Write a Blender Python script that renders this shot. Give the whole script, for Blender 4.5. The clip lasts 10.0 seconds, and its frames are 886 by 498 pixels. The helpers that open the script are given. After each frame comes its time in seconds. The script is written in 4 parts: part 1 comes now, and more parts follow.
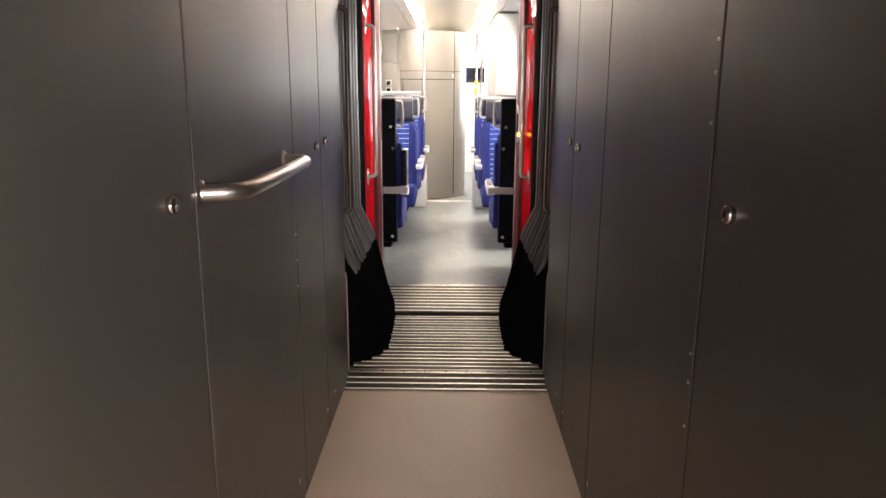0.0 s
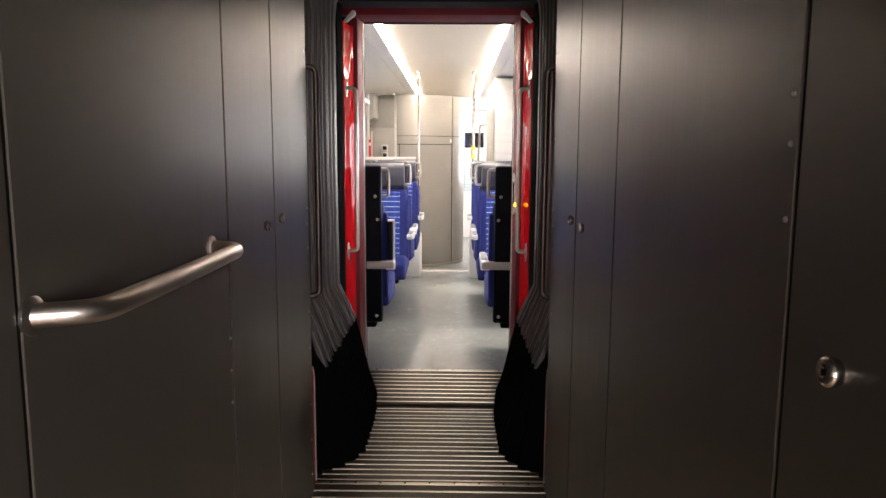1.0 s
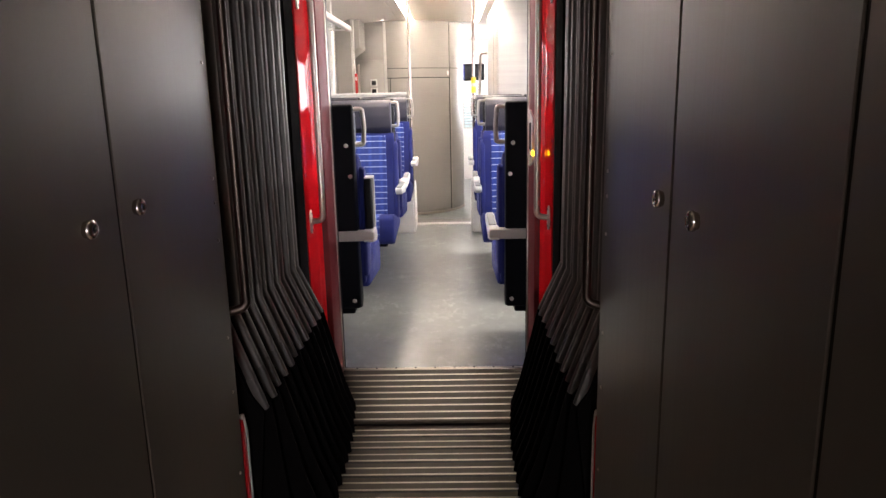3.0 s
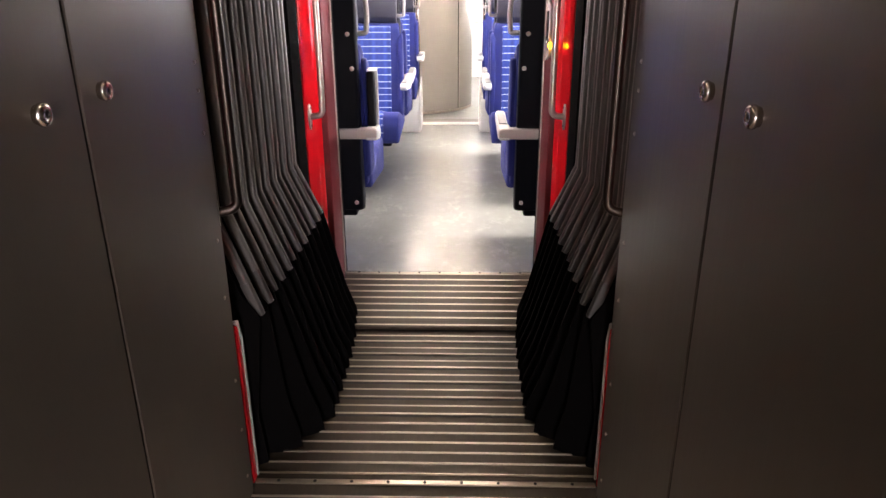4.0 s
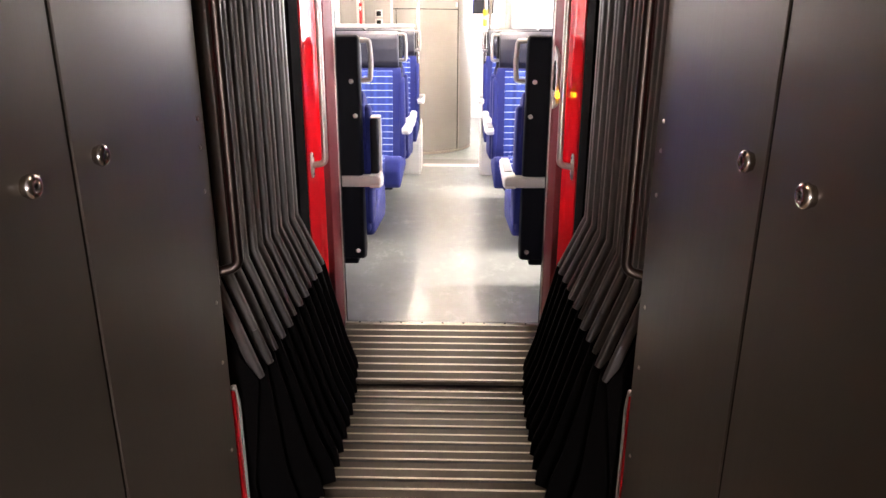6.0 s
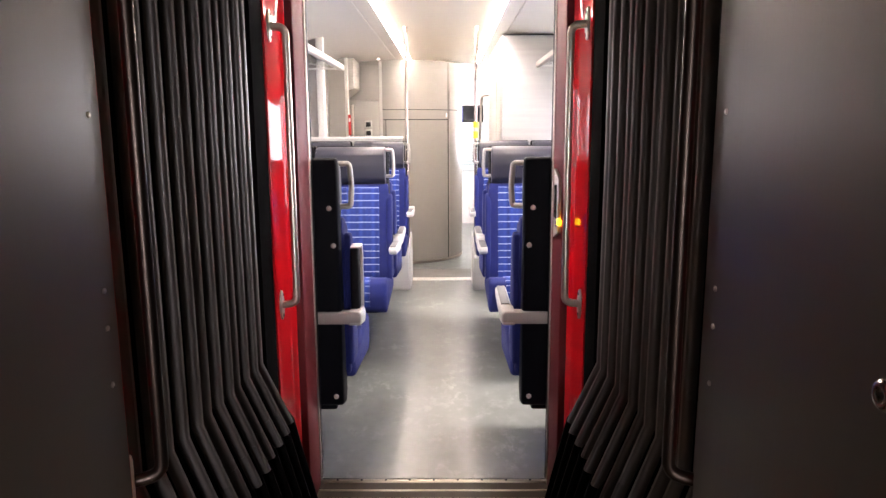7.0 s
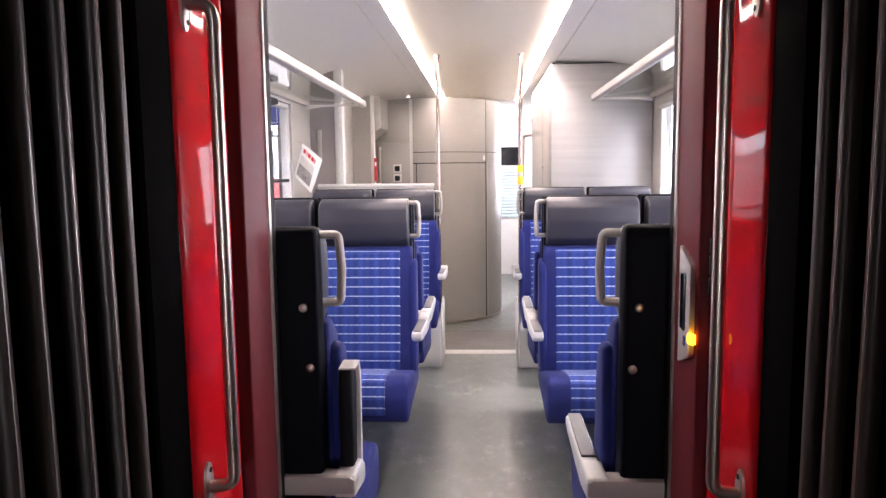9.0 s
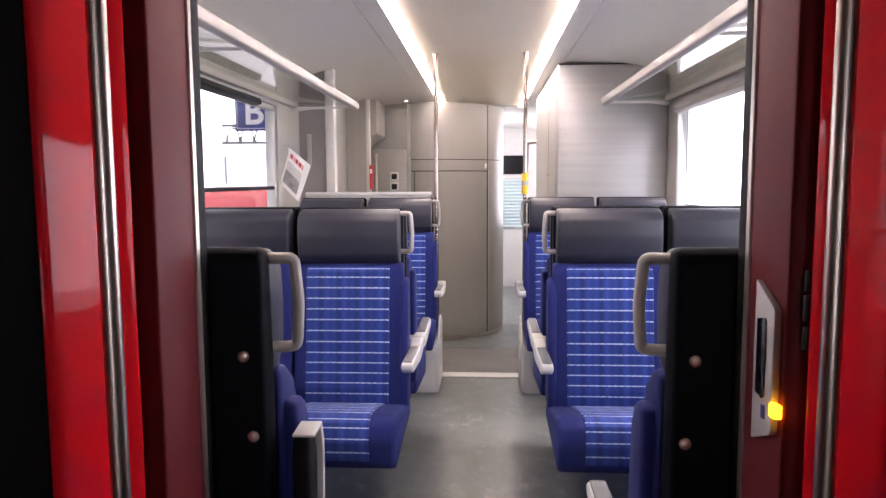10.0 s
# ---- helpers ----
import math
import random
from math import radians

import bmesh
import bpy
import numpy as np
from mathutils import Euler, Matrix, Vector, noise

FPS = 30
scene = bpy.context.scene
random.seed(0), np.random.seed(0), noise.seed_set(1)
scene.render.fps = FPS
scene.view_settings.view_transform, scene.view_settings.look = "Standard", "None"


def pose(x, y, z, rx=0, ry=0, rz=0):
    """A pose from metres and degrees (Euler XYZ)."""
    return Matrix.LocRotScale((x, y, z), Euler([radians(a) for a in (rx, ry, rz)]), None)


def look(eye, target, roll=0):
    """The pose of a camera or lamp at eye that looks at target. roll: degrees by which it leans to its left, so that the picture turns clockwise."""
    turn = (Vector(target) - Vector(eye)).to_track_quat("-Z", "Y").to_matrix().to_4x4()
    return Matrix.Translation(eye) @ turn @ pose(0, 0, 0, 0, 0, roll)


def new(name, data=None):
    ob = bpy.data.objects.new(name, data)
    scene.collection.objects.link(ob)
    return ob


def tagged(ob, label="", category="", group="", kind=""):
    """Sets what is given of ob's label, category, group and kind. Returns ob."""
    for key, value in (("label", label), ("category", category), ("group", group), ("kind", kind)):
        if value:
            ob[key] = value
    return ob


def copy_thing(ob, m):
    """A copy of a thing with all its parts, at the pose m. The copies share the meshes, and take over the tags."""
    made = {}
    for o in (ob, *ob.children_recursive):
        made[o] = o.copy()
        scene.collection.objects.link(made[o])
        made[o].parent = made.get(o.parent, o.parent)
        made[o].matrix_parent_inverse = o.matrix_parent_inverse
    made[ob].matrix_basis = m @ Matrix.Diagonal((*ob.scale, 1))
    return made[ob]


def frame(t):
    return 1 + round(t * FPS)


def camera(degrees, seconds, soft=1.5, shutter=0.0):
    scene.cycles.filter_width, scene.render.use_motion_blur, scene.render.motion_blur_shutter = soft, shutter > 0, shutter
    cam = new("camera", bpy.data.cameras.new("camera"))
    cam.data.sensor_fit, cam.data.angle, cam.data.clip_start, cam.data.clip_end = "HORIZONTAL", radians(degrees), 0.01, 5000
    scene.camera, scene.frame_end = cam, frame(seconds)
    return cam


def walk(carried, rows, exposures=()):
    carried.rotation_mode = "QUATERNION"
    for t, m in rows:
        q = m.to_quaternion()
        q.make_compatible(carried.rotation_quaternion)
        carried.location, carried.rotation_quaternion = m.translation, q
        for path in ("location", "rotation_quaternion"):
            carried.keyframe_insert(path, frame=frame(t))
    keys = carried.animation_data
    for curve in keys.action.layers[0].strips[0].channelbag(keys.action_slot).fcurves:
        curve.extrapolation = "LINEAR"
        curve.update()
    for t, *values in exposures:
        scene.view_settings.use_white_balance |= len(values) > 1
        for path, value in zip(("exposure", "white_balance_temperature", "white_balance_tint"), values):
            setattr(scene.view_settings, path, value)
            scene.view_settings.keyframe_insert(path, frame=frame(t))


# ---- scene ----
cam = camera(65.1, 10.0)
CORRIDOR_W, LEFT_W, RIGHT_W, REAR_W, VEST_W, STRIP = 0.80, 4.5, 16.0, 108.0, 120.0, 42.0
EXPOSURES = [
    (t, e, k, g) for t, e, k, g in (
        (0.0, 0.84, 6900, 18), (1.0, 0.47, 6850, 18), (2.0, 0.26, 6750, 20), (2.5, 0.20, 6750, 20), (3.2, 0.58, 6900, 22),
        (4.5, 1.45, 6950, 24), (6.0, 1.40, 6950, 23), (7.5, 0.38, 6650, 25), (8.5, 0.29, 6500, 27), (9.5, -0.07, 6470, 28), (10.0, -0.30, 6450, 28))
]
PATH = [
    (0, (0.016, 2.726, 1.223), (-0.005, 4.676, 0.779), 0.3),
    (0.5, (0.05, 2.933, 1.233), (0.011, 4.899, 0.867), 0.5),
    (1, (0.087, 3.144, 1.241), (0.057, 5.126, 0.972), 0.3),
    (1.5, (0.089, 3.373, 1.236), (0.085, 5.36, 1.01), 0.0),
    (2, (0.049, 3.657, 1.268), (0.092, 5.647, 1.069), -1.0),
    (2.5, (0.068, 3.88, 1.248), (0.108, 5.865, 1.015), -1.4),
    (3, (0.103, 4.096, 1.231), (0.066, 6.045, 0.784), -1.2),
    (4.5, (0.085, 4.239, 1.184), (0.042, 6.084, 0.413), 0.2),
    (5, (0.086, 4.243, 1.186), (0.042, 6.073, 0.379), 0.6),
    (5.5, (0.08, 4.257, 1.19), (0.037, 6.098, 0.409), 0.5),
    (6, (0.054, 4.321, 1.221), (0.017, 6.223, 0.603), 0.2),
    (6.2, (0.043, 4.363, 1.225), (0.034, 6.286, 0.674), 0.2),
    (7.3, (0.063, 4.804, 1.291), (0.026, 6.781, 0.987), -0.9),
    (7.5, (0.063, 4.889, 1.292), (-0.004, 6.866, 0.998), -1.0),
    (8, (0.03, 5.161, 1.307), (-0.05, 7.142, 1.04), -1.0),
    (8.5, (0.005, 5.378, 1.306), (-0.079, 7.362, 1.065), -0.4),
    (9, (0.03, 5.636, 1.294), (-0.088, 7.621, 1.073), -0.7),
    (9.5, (0.041, 5.815, 1.303), (-0.091, 7.8, 1.096), -0.7),
    (10, (0.028, 6.013, 1.286), (-0.092, 8.0, 1.091), -0.3),
]
walk(cam, [(t, look(eye, target, roll)) for t, eye, target, roll in PATH], EXPOSURES)

# ---- world and light ----
world = bpy.data.worlds.new("sky")
scene.world = world
world.use_nodes = True
wn, wl = world.node_tree.nodes, world.node_tree.links
wn.clear()
sky = wn.new("ShaderNodeTexSky")
sky.sky_type, sky.sun_disc = "NISHITA", False
sky.sun_elevation, sky.sun_rotation = radians(48), radians(70)
bg = wn.new("ShaderNodeBackground")
bg.inputs["Strength"].default_value = 0.14
wo = wn.new("ShaderNodeOutputWorld")
wl.new(sky.outputs[0], bg.inputs[0])
wl.new(bg.outputs[0], wo.inputs[0])
sun = new("sun", bpy.data.lights.new("sun", "SUN"))
sun.data.energy, sun.data.angle, sun.data.color = 4.5, radians(10), (1.0, 0.95, 0.88)
sun.matrix_world = look((6, 12, 9), (0, 8, 1))


def area_lamp(name, eye, target, sx, sy, watts, colour, spread=180):
    d = bpy.data.lights.new(name, "AREA")
    d.shape, d.size, d.size_y, d.energy, d.color = "RECTANGLE", sx, sy, watts, colour
    d.spread = radians(spread)
    ob = new(name, d)
    ob.matrix_world = look(eye, target)
    return ob


# the corridor's ceiling lamp, and daylight in the window openings
area_lamp("corridor_lamp_light", (0.0, 5.12, 2.055), (0.0, 5.12, 0), 0.11, 0.16, CORRIDOR_W, (1.0, 0.80, 0.54), 145)
for sx, ys in ((-1, ((7.45, 8.75), (8.98, 10.40))), (1, ((7.45, 8.95), (9.20, 10.70)))):
    for a, b in ys:
        area_lamp("window_daylight", (sx * 1.36, (a + b) / 2, 1.30), (0, (a + b) / 2, 1.1), b - a, 0.9, LEFT_W if sx < 0 else RIGHT_W, (0.93, 0.97, 1.0))
area_lamp("rear_window_daylight", (0.455, 1.55, 1.0), (-0.45, 2.4, 0.35), 1.1, 0.8, REAR_W, (0.92, 0.96, 1.0))
area_lamp("vestibule_daylight", (1.33, 15.4, 1.2), (0, 15.6, 1.0), 1.1, 1.7, VEST_W, (0.93, 0.97, 1.0))

# ---- materials ----


def material(name, colour, rough=0.5, metal=0.0, vary=0.12, scale=(8, 8, 8), fine=(90, 90, 90), bump=0.05, dist=0.002, rough_vary=0.1, span=(0.35, 0.9), coat=0.0, spec=0.5, per_object=0.0):
    m = bpy.data.materials.new(name)
    m.use_nodes = True
    n, l = m.node_tree.nodes, m.node_tree.links
    p = n["Principled BSDF"]
    tc = n.new("ShaderNodeTexCoord")
    outs = []
    for sc in (scale, fine):
        mp = n.new("ShaderNodeMapping")
        mp.inputs["Scale"].default_value, mp.inputs["Location"].default_value = sc, (13.37, 7.61, 21.43)
        l.new(tc.outputs["Object"], mp.inputs[0])
        t = n.new("ShaderNodeTexNoise")
        t.inputs["Scale"].default_value, t.inputs["Detail"].default_value = 1.0, 4.0
        l.new(mp.outputs[0], t.inputs["Vector"])
        outs.append(t.outputs["Fac"])
    add = n.new("ShaderNodeMath")
    add.operation, add.use_clamp = "MULTIPLY_ADD", False
    l.new(outs[1], add.inputs[0])
    add.inputs[1].default_value = 0.5
    half = n.new("ShaderNodeMath")
    half.operation = "MULTIPLY"
    l.new(outs[0], half.inputs[0])
    half.inputs[1].default_value = 0.75
    l.new(half.outputs[0], add.inputs[2])
    tone = n.new("ShaderNodeMapRange")
    tone.inputs["From Min"].default_value, tone.inputs["From Max"].default_value = span
    tone.inputs["To Min"].default_value, tone.inputs["To Max"].default_value = 1 - vary, 1 + vary
    l.new(add.outputs[0], tone.inputs[0])
    fac = tone.outputs[0]
    if per_object:
        info = n.new("ShaderNodeObjectInfo")
        mr = n.new("ShaderNodeMapRange")
        mr.inputs["To Min"].default_value, mr.inputs["To Max"].default_value = 1 - per_object, 1 + per_object
        l.new(info.outputs["Random"], mr.inputs[0])
        mm = n.new("ShaderNodeMath")
        mm.operation = "MULTIPLY"
        l.new(fac, mm.inputs[0])
        l.new(mr.outputs[0], mm.inputs[1])
        fac = mm.outputs[0]
    mix = n.new("ShaderNodeVectorMath")
    mix.operation = "SCALE"
    mix.inputs[0].default_value = colour
    l.new(fac, mix.inputs["Scale"])
    l.new(mix.outputs[0], p.inputs["Base Color"])
    rr = n.new("ShaderNodeMapRange")
    rr.inputs["From Min"].default_value, rr.inputs["From Max"].default_value = 0.35, 0.9
    rr.inputs["To Min"].default_value, rr.inputs["To Max"].default_value = max(0.02, rough - rough_vary), min(1, rough + rough_vary)
    l.new(add.outputs[0], rr.inputs[0])
    l.new(rr.outputs[0], p.inputs["Roughness"])
    p.inputs["Metallic"].default_value = metal
    p.inputs["Coat Weight"].default_value = coat
    p.inputs["Specular IOR Level"].default_value = spec
    if bump:
        b = n.new("ShaderNodeBump")
        b.inputs["Strength"].default_value, b.inputs["Distance"].default_value = bump, dist
        l.new(outs[1], b.inputs["Height"])
        l.new(b.outputs[0], p.inputs["Normal"])
    return m


def glow(name, colour, strength):
    m = bpy.data.materials.new(name)
    m.use_nodes = True
    p = m.node_tree.nodes["Principled BSDF"]
    p.inputs["Base Color"].default_value = (*colour, 1)
    p.inputs["Emission Color"].default_value = (*colour, 1)
    p.inputs["Emission Strength"].default_value = strength
    return m


def clear_glass(name, tint=(0.95, 0.97, 0.97), rough=0.02, gloss=0.03, edge=0.35):
    m = bpy.data.materials.new(name)
    m.use_nodes = True
    n, l = m.node_tree.nodes, m.node_tree.links
    n.remove(n["Principled BSDF"])
    tr = n.new("ShaderNodeBsdfTransparent")
    tr.inputs[0].default_value = (*tint, 1)
    gl = n.new("ShaderNodeBsdfGlossy")
    gl.inputs["Roughness"].default_value = rough
    fr = n.new("ShaderNodeLayerWeight")
    fr.inputs[0].default_value = 0.5
    pw = n.new("ShaderNodeMath")
    pw.operation = "POWER"
    pw.inputs[1].default_value = 4.0
    l.new(fr.outputs["Facing"], pw.inputs[0])
    am = n.new("ShaderNodeMath")
    am.operation = "MULTIPLY_ADD"
    am.inputs[1].default_value, am.inputs[2].default_value = edge, gloss
    l.new(pw.outputs[0], am.inputs[0])
    mx = n.new("ShaderNodeMixShader")
    l.new(am.outputs[0], mx.inputs[0])
    l.new(tr.outputs[0], mx.inputs[1])
    l.new(gl.outputs[0], mx.inputs[2])
    l.new(mx.outputs[0], n["Material Output"].inputs[0])
    return m


def moquette(name):
    """Royal blue woven fabric with rows of short pale dashes and faint lighter columns."""
    m = bpy.data.materials.new(name)
    m.use_nodes = True
    n, l = m.node_tree.nodes, m.node_tree.links
    p = n["Principled BSDF"]
    tc = n.new("ShaderNodeTexCoord")
    sp = n.new("ShaderNodeSeparateXYZ")
    l.new(tc.outputs["Object"], sp.inputs[0])

    def math_node(op, a, b=None, c=None):
        k = n.new("ShaderNodeMath")
        k.operation = op
        for i, v in enumerate((a, b, c)):
            if v is None:
                continue
            if isinstance(v, (int, float)):
                k.inputs[i].default_value = v
            else:
                l.new(v, k.inputs[i])
        return k.outputs[0]

    wob = n.new("ShaderNodeTexNoise")
    wob.inputs["Scale"].default_value, wob.inputs["Detail"].default_value = 220.0, 2.0
    l.new(tc.outputs["Object"], wob.inputs["Vector"])
    s = math_node("SUBTRACT", sp.outputs[1], sp.outputs[2])
    s = math_node("MULTIPLY_ADD", wob.outputs["Fac"], 0.0035, s)
    row = math_node("FRACT", math_node("MULTIPLY", s, 1 / 0.047))
    line = math_node("LESS_THAN", row, 0.105)
    dash = math_node("LESS_THAN", math_node("FRACT", math_node("MULTIPLY_ADD", wob.outputs["Fac"], 0.25, math_node("MULTIPLY", sp.outputs[0], 1 / 0.0235))), 0.80)
    line = math_node("MULTIPLY", line, math_node("MULTIPLY_ADD", dash, 0.62, 0.30))
    col = math_node("SINE", math_node("MULTIPLY", sp.outputs[0], 2 * math.pi / 0.047))
    wide = math_node("SINE", math_node("MULTIPLY_ADD", sp.outputs[0], 2 * math.pi / 0.16, 0.6))
    col = math_node("MULTIPLY_ADD", math_node("MULTIPLY", col, wide), 0.22, 0.32)
    base = n.new("ShaderNodeMix")
    base.data_type = "RGBA"
    base.inputs[6].default_value, base.inputs[7].default_value = (0.0055, 0.015, 0.115, 1), (0.030, 0.085, 0.42, 1)
    l.new(col, base.inputs[0])
    top = n.new("ShaderNodeMix")
    top.data_type = "RGBA"
    top.inputs[7].default_value = (0.62, 0.70, 0.92, 1)
    l.new(base.outputs[2], top.inputs[6])
    l.new(math_node("MULTIPLY", line, 0.9), top.inputs[0])
    l.new(top.outputs[2], p.inputs["Base Color"])
    p.inputs["Roughness"].default_value = 0.9
    p.inputs["Sheen Weight"].default_value = 0.08
    weave = n.new("ShaderNodeTexNoise")
    weave.inputs["Scale"].default_value = 500.0
    l.new(tc.outputs["Object"], weave.inputs["Vector"])
    b = n.new("ShaderNodeBump")
    b.inputs["Strength"].default_value, b.inputs["Distance"].default_value = 0.3, 0.002
    l.new(weave.outputs["Fac"], b.inputs["Height"])
    l.new(b.outputs[0], p.inputs["Normal"])
    return m


def scuffed(m, pale, amount):
    """Adds pale scrapes and dried spots to a worn floor."""
    n, l = m.node_tree.nodes, m.node_tree.links
    p = n["Principled BSDF"]
    src = p.inputs["Base Color"].links[0].from_socket
    tc = n.new("ShaderNodeTexCoord")
    marks = []
    for sc, lo, hi in (((5, 3, 5), 0.46, 0.66), ((22, 12, 22), 0.49, 0.62), ((170, 190, 170), 0.60, 0.68)):
        mp = n.new("ShaderNodeMapping")
        mp.inputs["Scale"].default_value = sc
        mp.inputs["Rotation"].default_value, mp.inputs["Location"].default_value = (0, 0, radians(sc[0])), (3.7, 9.2, 5.5)
        l.new(tc.outputs["Object"], mp.inputs[0])
        t = n.new("ShaderNodeTexNoise")
        t.inputs["Scale"].default_value, t.inputs["Detail"].default_value, t.inputs["Roughness"].default_value = 1.0, 6.0, 0.65
        l.new(mp.outputs[0], t.inputs["Vector"])
        r = n.new("ShaderNodeMapRange")
        r.inputs["From Min"].default_value, r.inputs["From Max"].default_value = lo, hi
        l.new(t.outputs["Fac"], r.inputs[0])
        marks.append(r.outputs[0])
    big = n.new("ShaderNodeMath")
    big.operation = "MULTIPLY"
    l.new(marks[0], big.inputs[0])
    l.new(marks[1], big.inputs[1])
    both = n.new("ShaderNodeMath")
    both.operation, both.use_clamp = "MULTIPLY_ADD", True
    l.new(marks[2], both.inputs[0])
    both.inputs[1].default_value = 0.08
    l.new(big.outputs[0], both.inputs[2])
    k = n.new("ShaderNodeMath")
    k.operation = "MULTIPLY"
    k.inputs[1].default_value = amount
    l.new(both.outputs[0], k.inputs[0])
    mx = n.new("ShaderNodeMix")
    mx.data_type = "RGBA"
    mx.inputs[7].default_value = (*pale, 1)
    l.new(src, mx.inputs[6])
    l.new(k.outputs[0], mx.inputs[0])
    l.new(mx.outputs[2], p.inputs["Base Color"])
    return m


PANEL = material("grey_lacquered_panel", (0.091, 0.077, 0.062), 0.40, 0.45, 0.08, (2, 2, 0.6), (160, 160, 1.5), 0.06, 0.001, 0.06)
PANEL_GAP = material("dark_brown_joint", (0.012, 0.010, 0.008), 0.8, spec=0.1)
STEEL = material("brushed_stainless_steel", (0.56, 0.50, 0.44), 0.33, 1.0, 0.04, (6, 6, 6), (40, 40, 40), 0.0, 0.0005, 0.02)
CHROME = material("polished_chrome", (0.58, 0.53, 0.48), 0.22, 1.0, 0.03, (6, 6, 6), (40, 40, 40), 0.0, 0.0005, 0.03)
# the near handles' steel, with the shade they stand in put into its colour
SHADED_STEEL = material("dark_bronzed_steel", (0.058, 0.045, 0.038), 0.36, 1.0, 0.05, (6, 6, 6), (40, 40, 40), 0.0, 0.0005, 0.03)
BROWN_FLOOR = material("brown_vinyl_floor", (0.37, 0.265, 0.19), 0.55, 0, 0.12, (3, 3, 3), (260, 260, 260), 0.05, 0.001)
GREY_FLOOR = material("grey_vinyl_floor", (0.142, 0.153, 0.143), 0.29, 0, 0.32, (2.2, 1.6, 2.2), (14, 11, 14), 0.0, 0.001, 0.01, span=(0.36, 0.90))
scuffed(GREY_FLOOR, (0.42, 0.43, 0.41), 0.45)
RAMP_FLOOR = material("brown_grey_ramp_floor", (0.12, 0.11, 0.098), 0.5, 0, 0.12, (3, 3, 3), (120, 120, 120), 0.05, 0.001)
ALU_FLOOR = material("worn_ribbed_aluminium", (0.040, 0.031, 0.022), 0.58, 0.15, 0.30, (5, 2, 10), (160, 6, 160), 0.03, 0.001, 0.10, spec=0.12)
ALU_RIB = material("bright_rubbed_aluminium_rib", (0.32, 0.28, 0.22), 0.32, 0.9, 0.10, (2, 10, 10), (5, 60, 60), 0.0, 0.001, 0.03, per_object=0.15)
FOLD = material("dark_grey_bellows_profile", (0.076, 0.067, 0.061), 0.34, 0.2, 0.12, (6, 6, 1), (60, 60, 6), 0.0, 0.001, 0.05, per_object=0.15, spec=0.4)
FOLD_EDGE = material("rubbed_bellows_edge", (0.21, 0.19, 0.176), 0.32, 0.8, 0.06, (6, 6, 2), (60, 60, 6), 0.0, 0.001, 0.04, per_object=0.12)
SLEEVE = material("grey_bellows_sleeve", (0.062, 0.055, 0.050), 0.38, 0.2, 0.15, per_object=0.12)
SKIRT = material("black_rubber_skirt", (0.0022, 0.0019, 0.0019), 0.85, 0, 0.2, spec=0.04)
RED = material("glossy_signal_red_paint", (0.58, 0.010, 0.014), 0.05, 0, 0.05, (3, 3, 3), (60, 60, 60), 0.0, 0.0005, 0.02, spec=0.11)
MAROON = material("satin_dark_red_paint", (0.155, 0.018, 0.022), 0.48, 0, 0.08, (5, 5, 5), (200, 200, 200), 0.04, 0.0005, spec=0.20)
LATCH = material("dark_grey_cast_latch", (0.03, 0.03, 0.03), 0.5, 0.3, 0.2)
RUBBER = material("black_rubber", (0.008, 0.008, 0.009), 0.65, 0, 0.15, spec=0.25)
PALE = material("pale_grey_laminate", (0.42, 0.405, 0.375), 0.40, 0, 0.05, (2, 2, 2), (4, 4, 220), 0.03, 0.0005, 0.06)
PALE_METAL = material("pale_brushed_laminate", (0.36, 0.355, 0.345), 0.36, 0.25, 0.12, (1, 1, 30), (1.5, 1.5, 320), 0.06, 0.0006, 0.05)
WHITE = material("white_ceiling_panel", (0.80, 0.77, 0.72), 0.38, 0, 0.03, (2, 2, 2), (150, 150, 150), 0.02, 0.0005)
CENTRE = material("satin_white_centre_ceiling", (0.79, 0.70, 0.56), 0.36, 0, 0.03, (2, 2, 2), (150, 150, 150), 0.0, 0.0005, 0.03)
BLUE = material("plain_royal_blue_fabric", (0.0062, 0.0125, 0.112), 0.9, 0, 0.15, (20, 20, 20), (500, 500, 500), 0.3, 0.002)
PATTERN = moquette("dashed_royal_blue_moquette")
LAV_GREY = material("warm_grey_cabin_laminate", (0.315, 0.30, 0.272), 0.42, 0, 0.05, (2, 2, 2), (4, 4, 220), 0.03, 0.0005, 0.06)
MAUVE = material("mauve_grey_laminate", (0.245, 0.222, 0.215), 0.45, 0, 0.05, (2, 2, 2), (4, 4, 160), 0.03, 0.0005, 0.05)
LEATHER = material("dark_grey_leatherette", (0.026, 0.026, 0.038), 0.40, 0, 0.12, (14, 14, 14), (420, 420, 420), 0.18, 0.001, 0.06)
SHELL = material("black_seat_shell", (0.004, 0.0045, 0.0065), 0.5, 0, 0.15, (10, 10, 10), (300, 300, 300), 0.06, 0.001, spec=0.045)
GREY_PLASTIC = material("warm_grey_plastic", (0.40, 0.37, 0.33), 0.45, 0, 0.06, (10, 10, 10), (200, 200, 200), 0.04, 0.001)
LIGHT_PLASTIC = material("light_grey_plastic", (0.58, 0.57, 0.54), 0.42, 0, 0.05, (10, 10, 10), (200, 200, 200), 0.04, 0.001)
DARK_PAD = material("black_armrest_face", (0.006, 0.006, 0.007), 0.55, 0, 0.1, spec=0.12)
ARM_PAD = material("dark_grey_armrest_pad", (0.16, 0.155, 0.15), 0.55, 0, 0.1)
RAIL_GREY = material("satin_grey_rail", (0.36, 0.34, 0.315), 0.42, 0, 0.05, (10, 10, 10), (200, 200, 200), 0.03, 0.001)
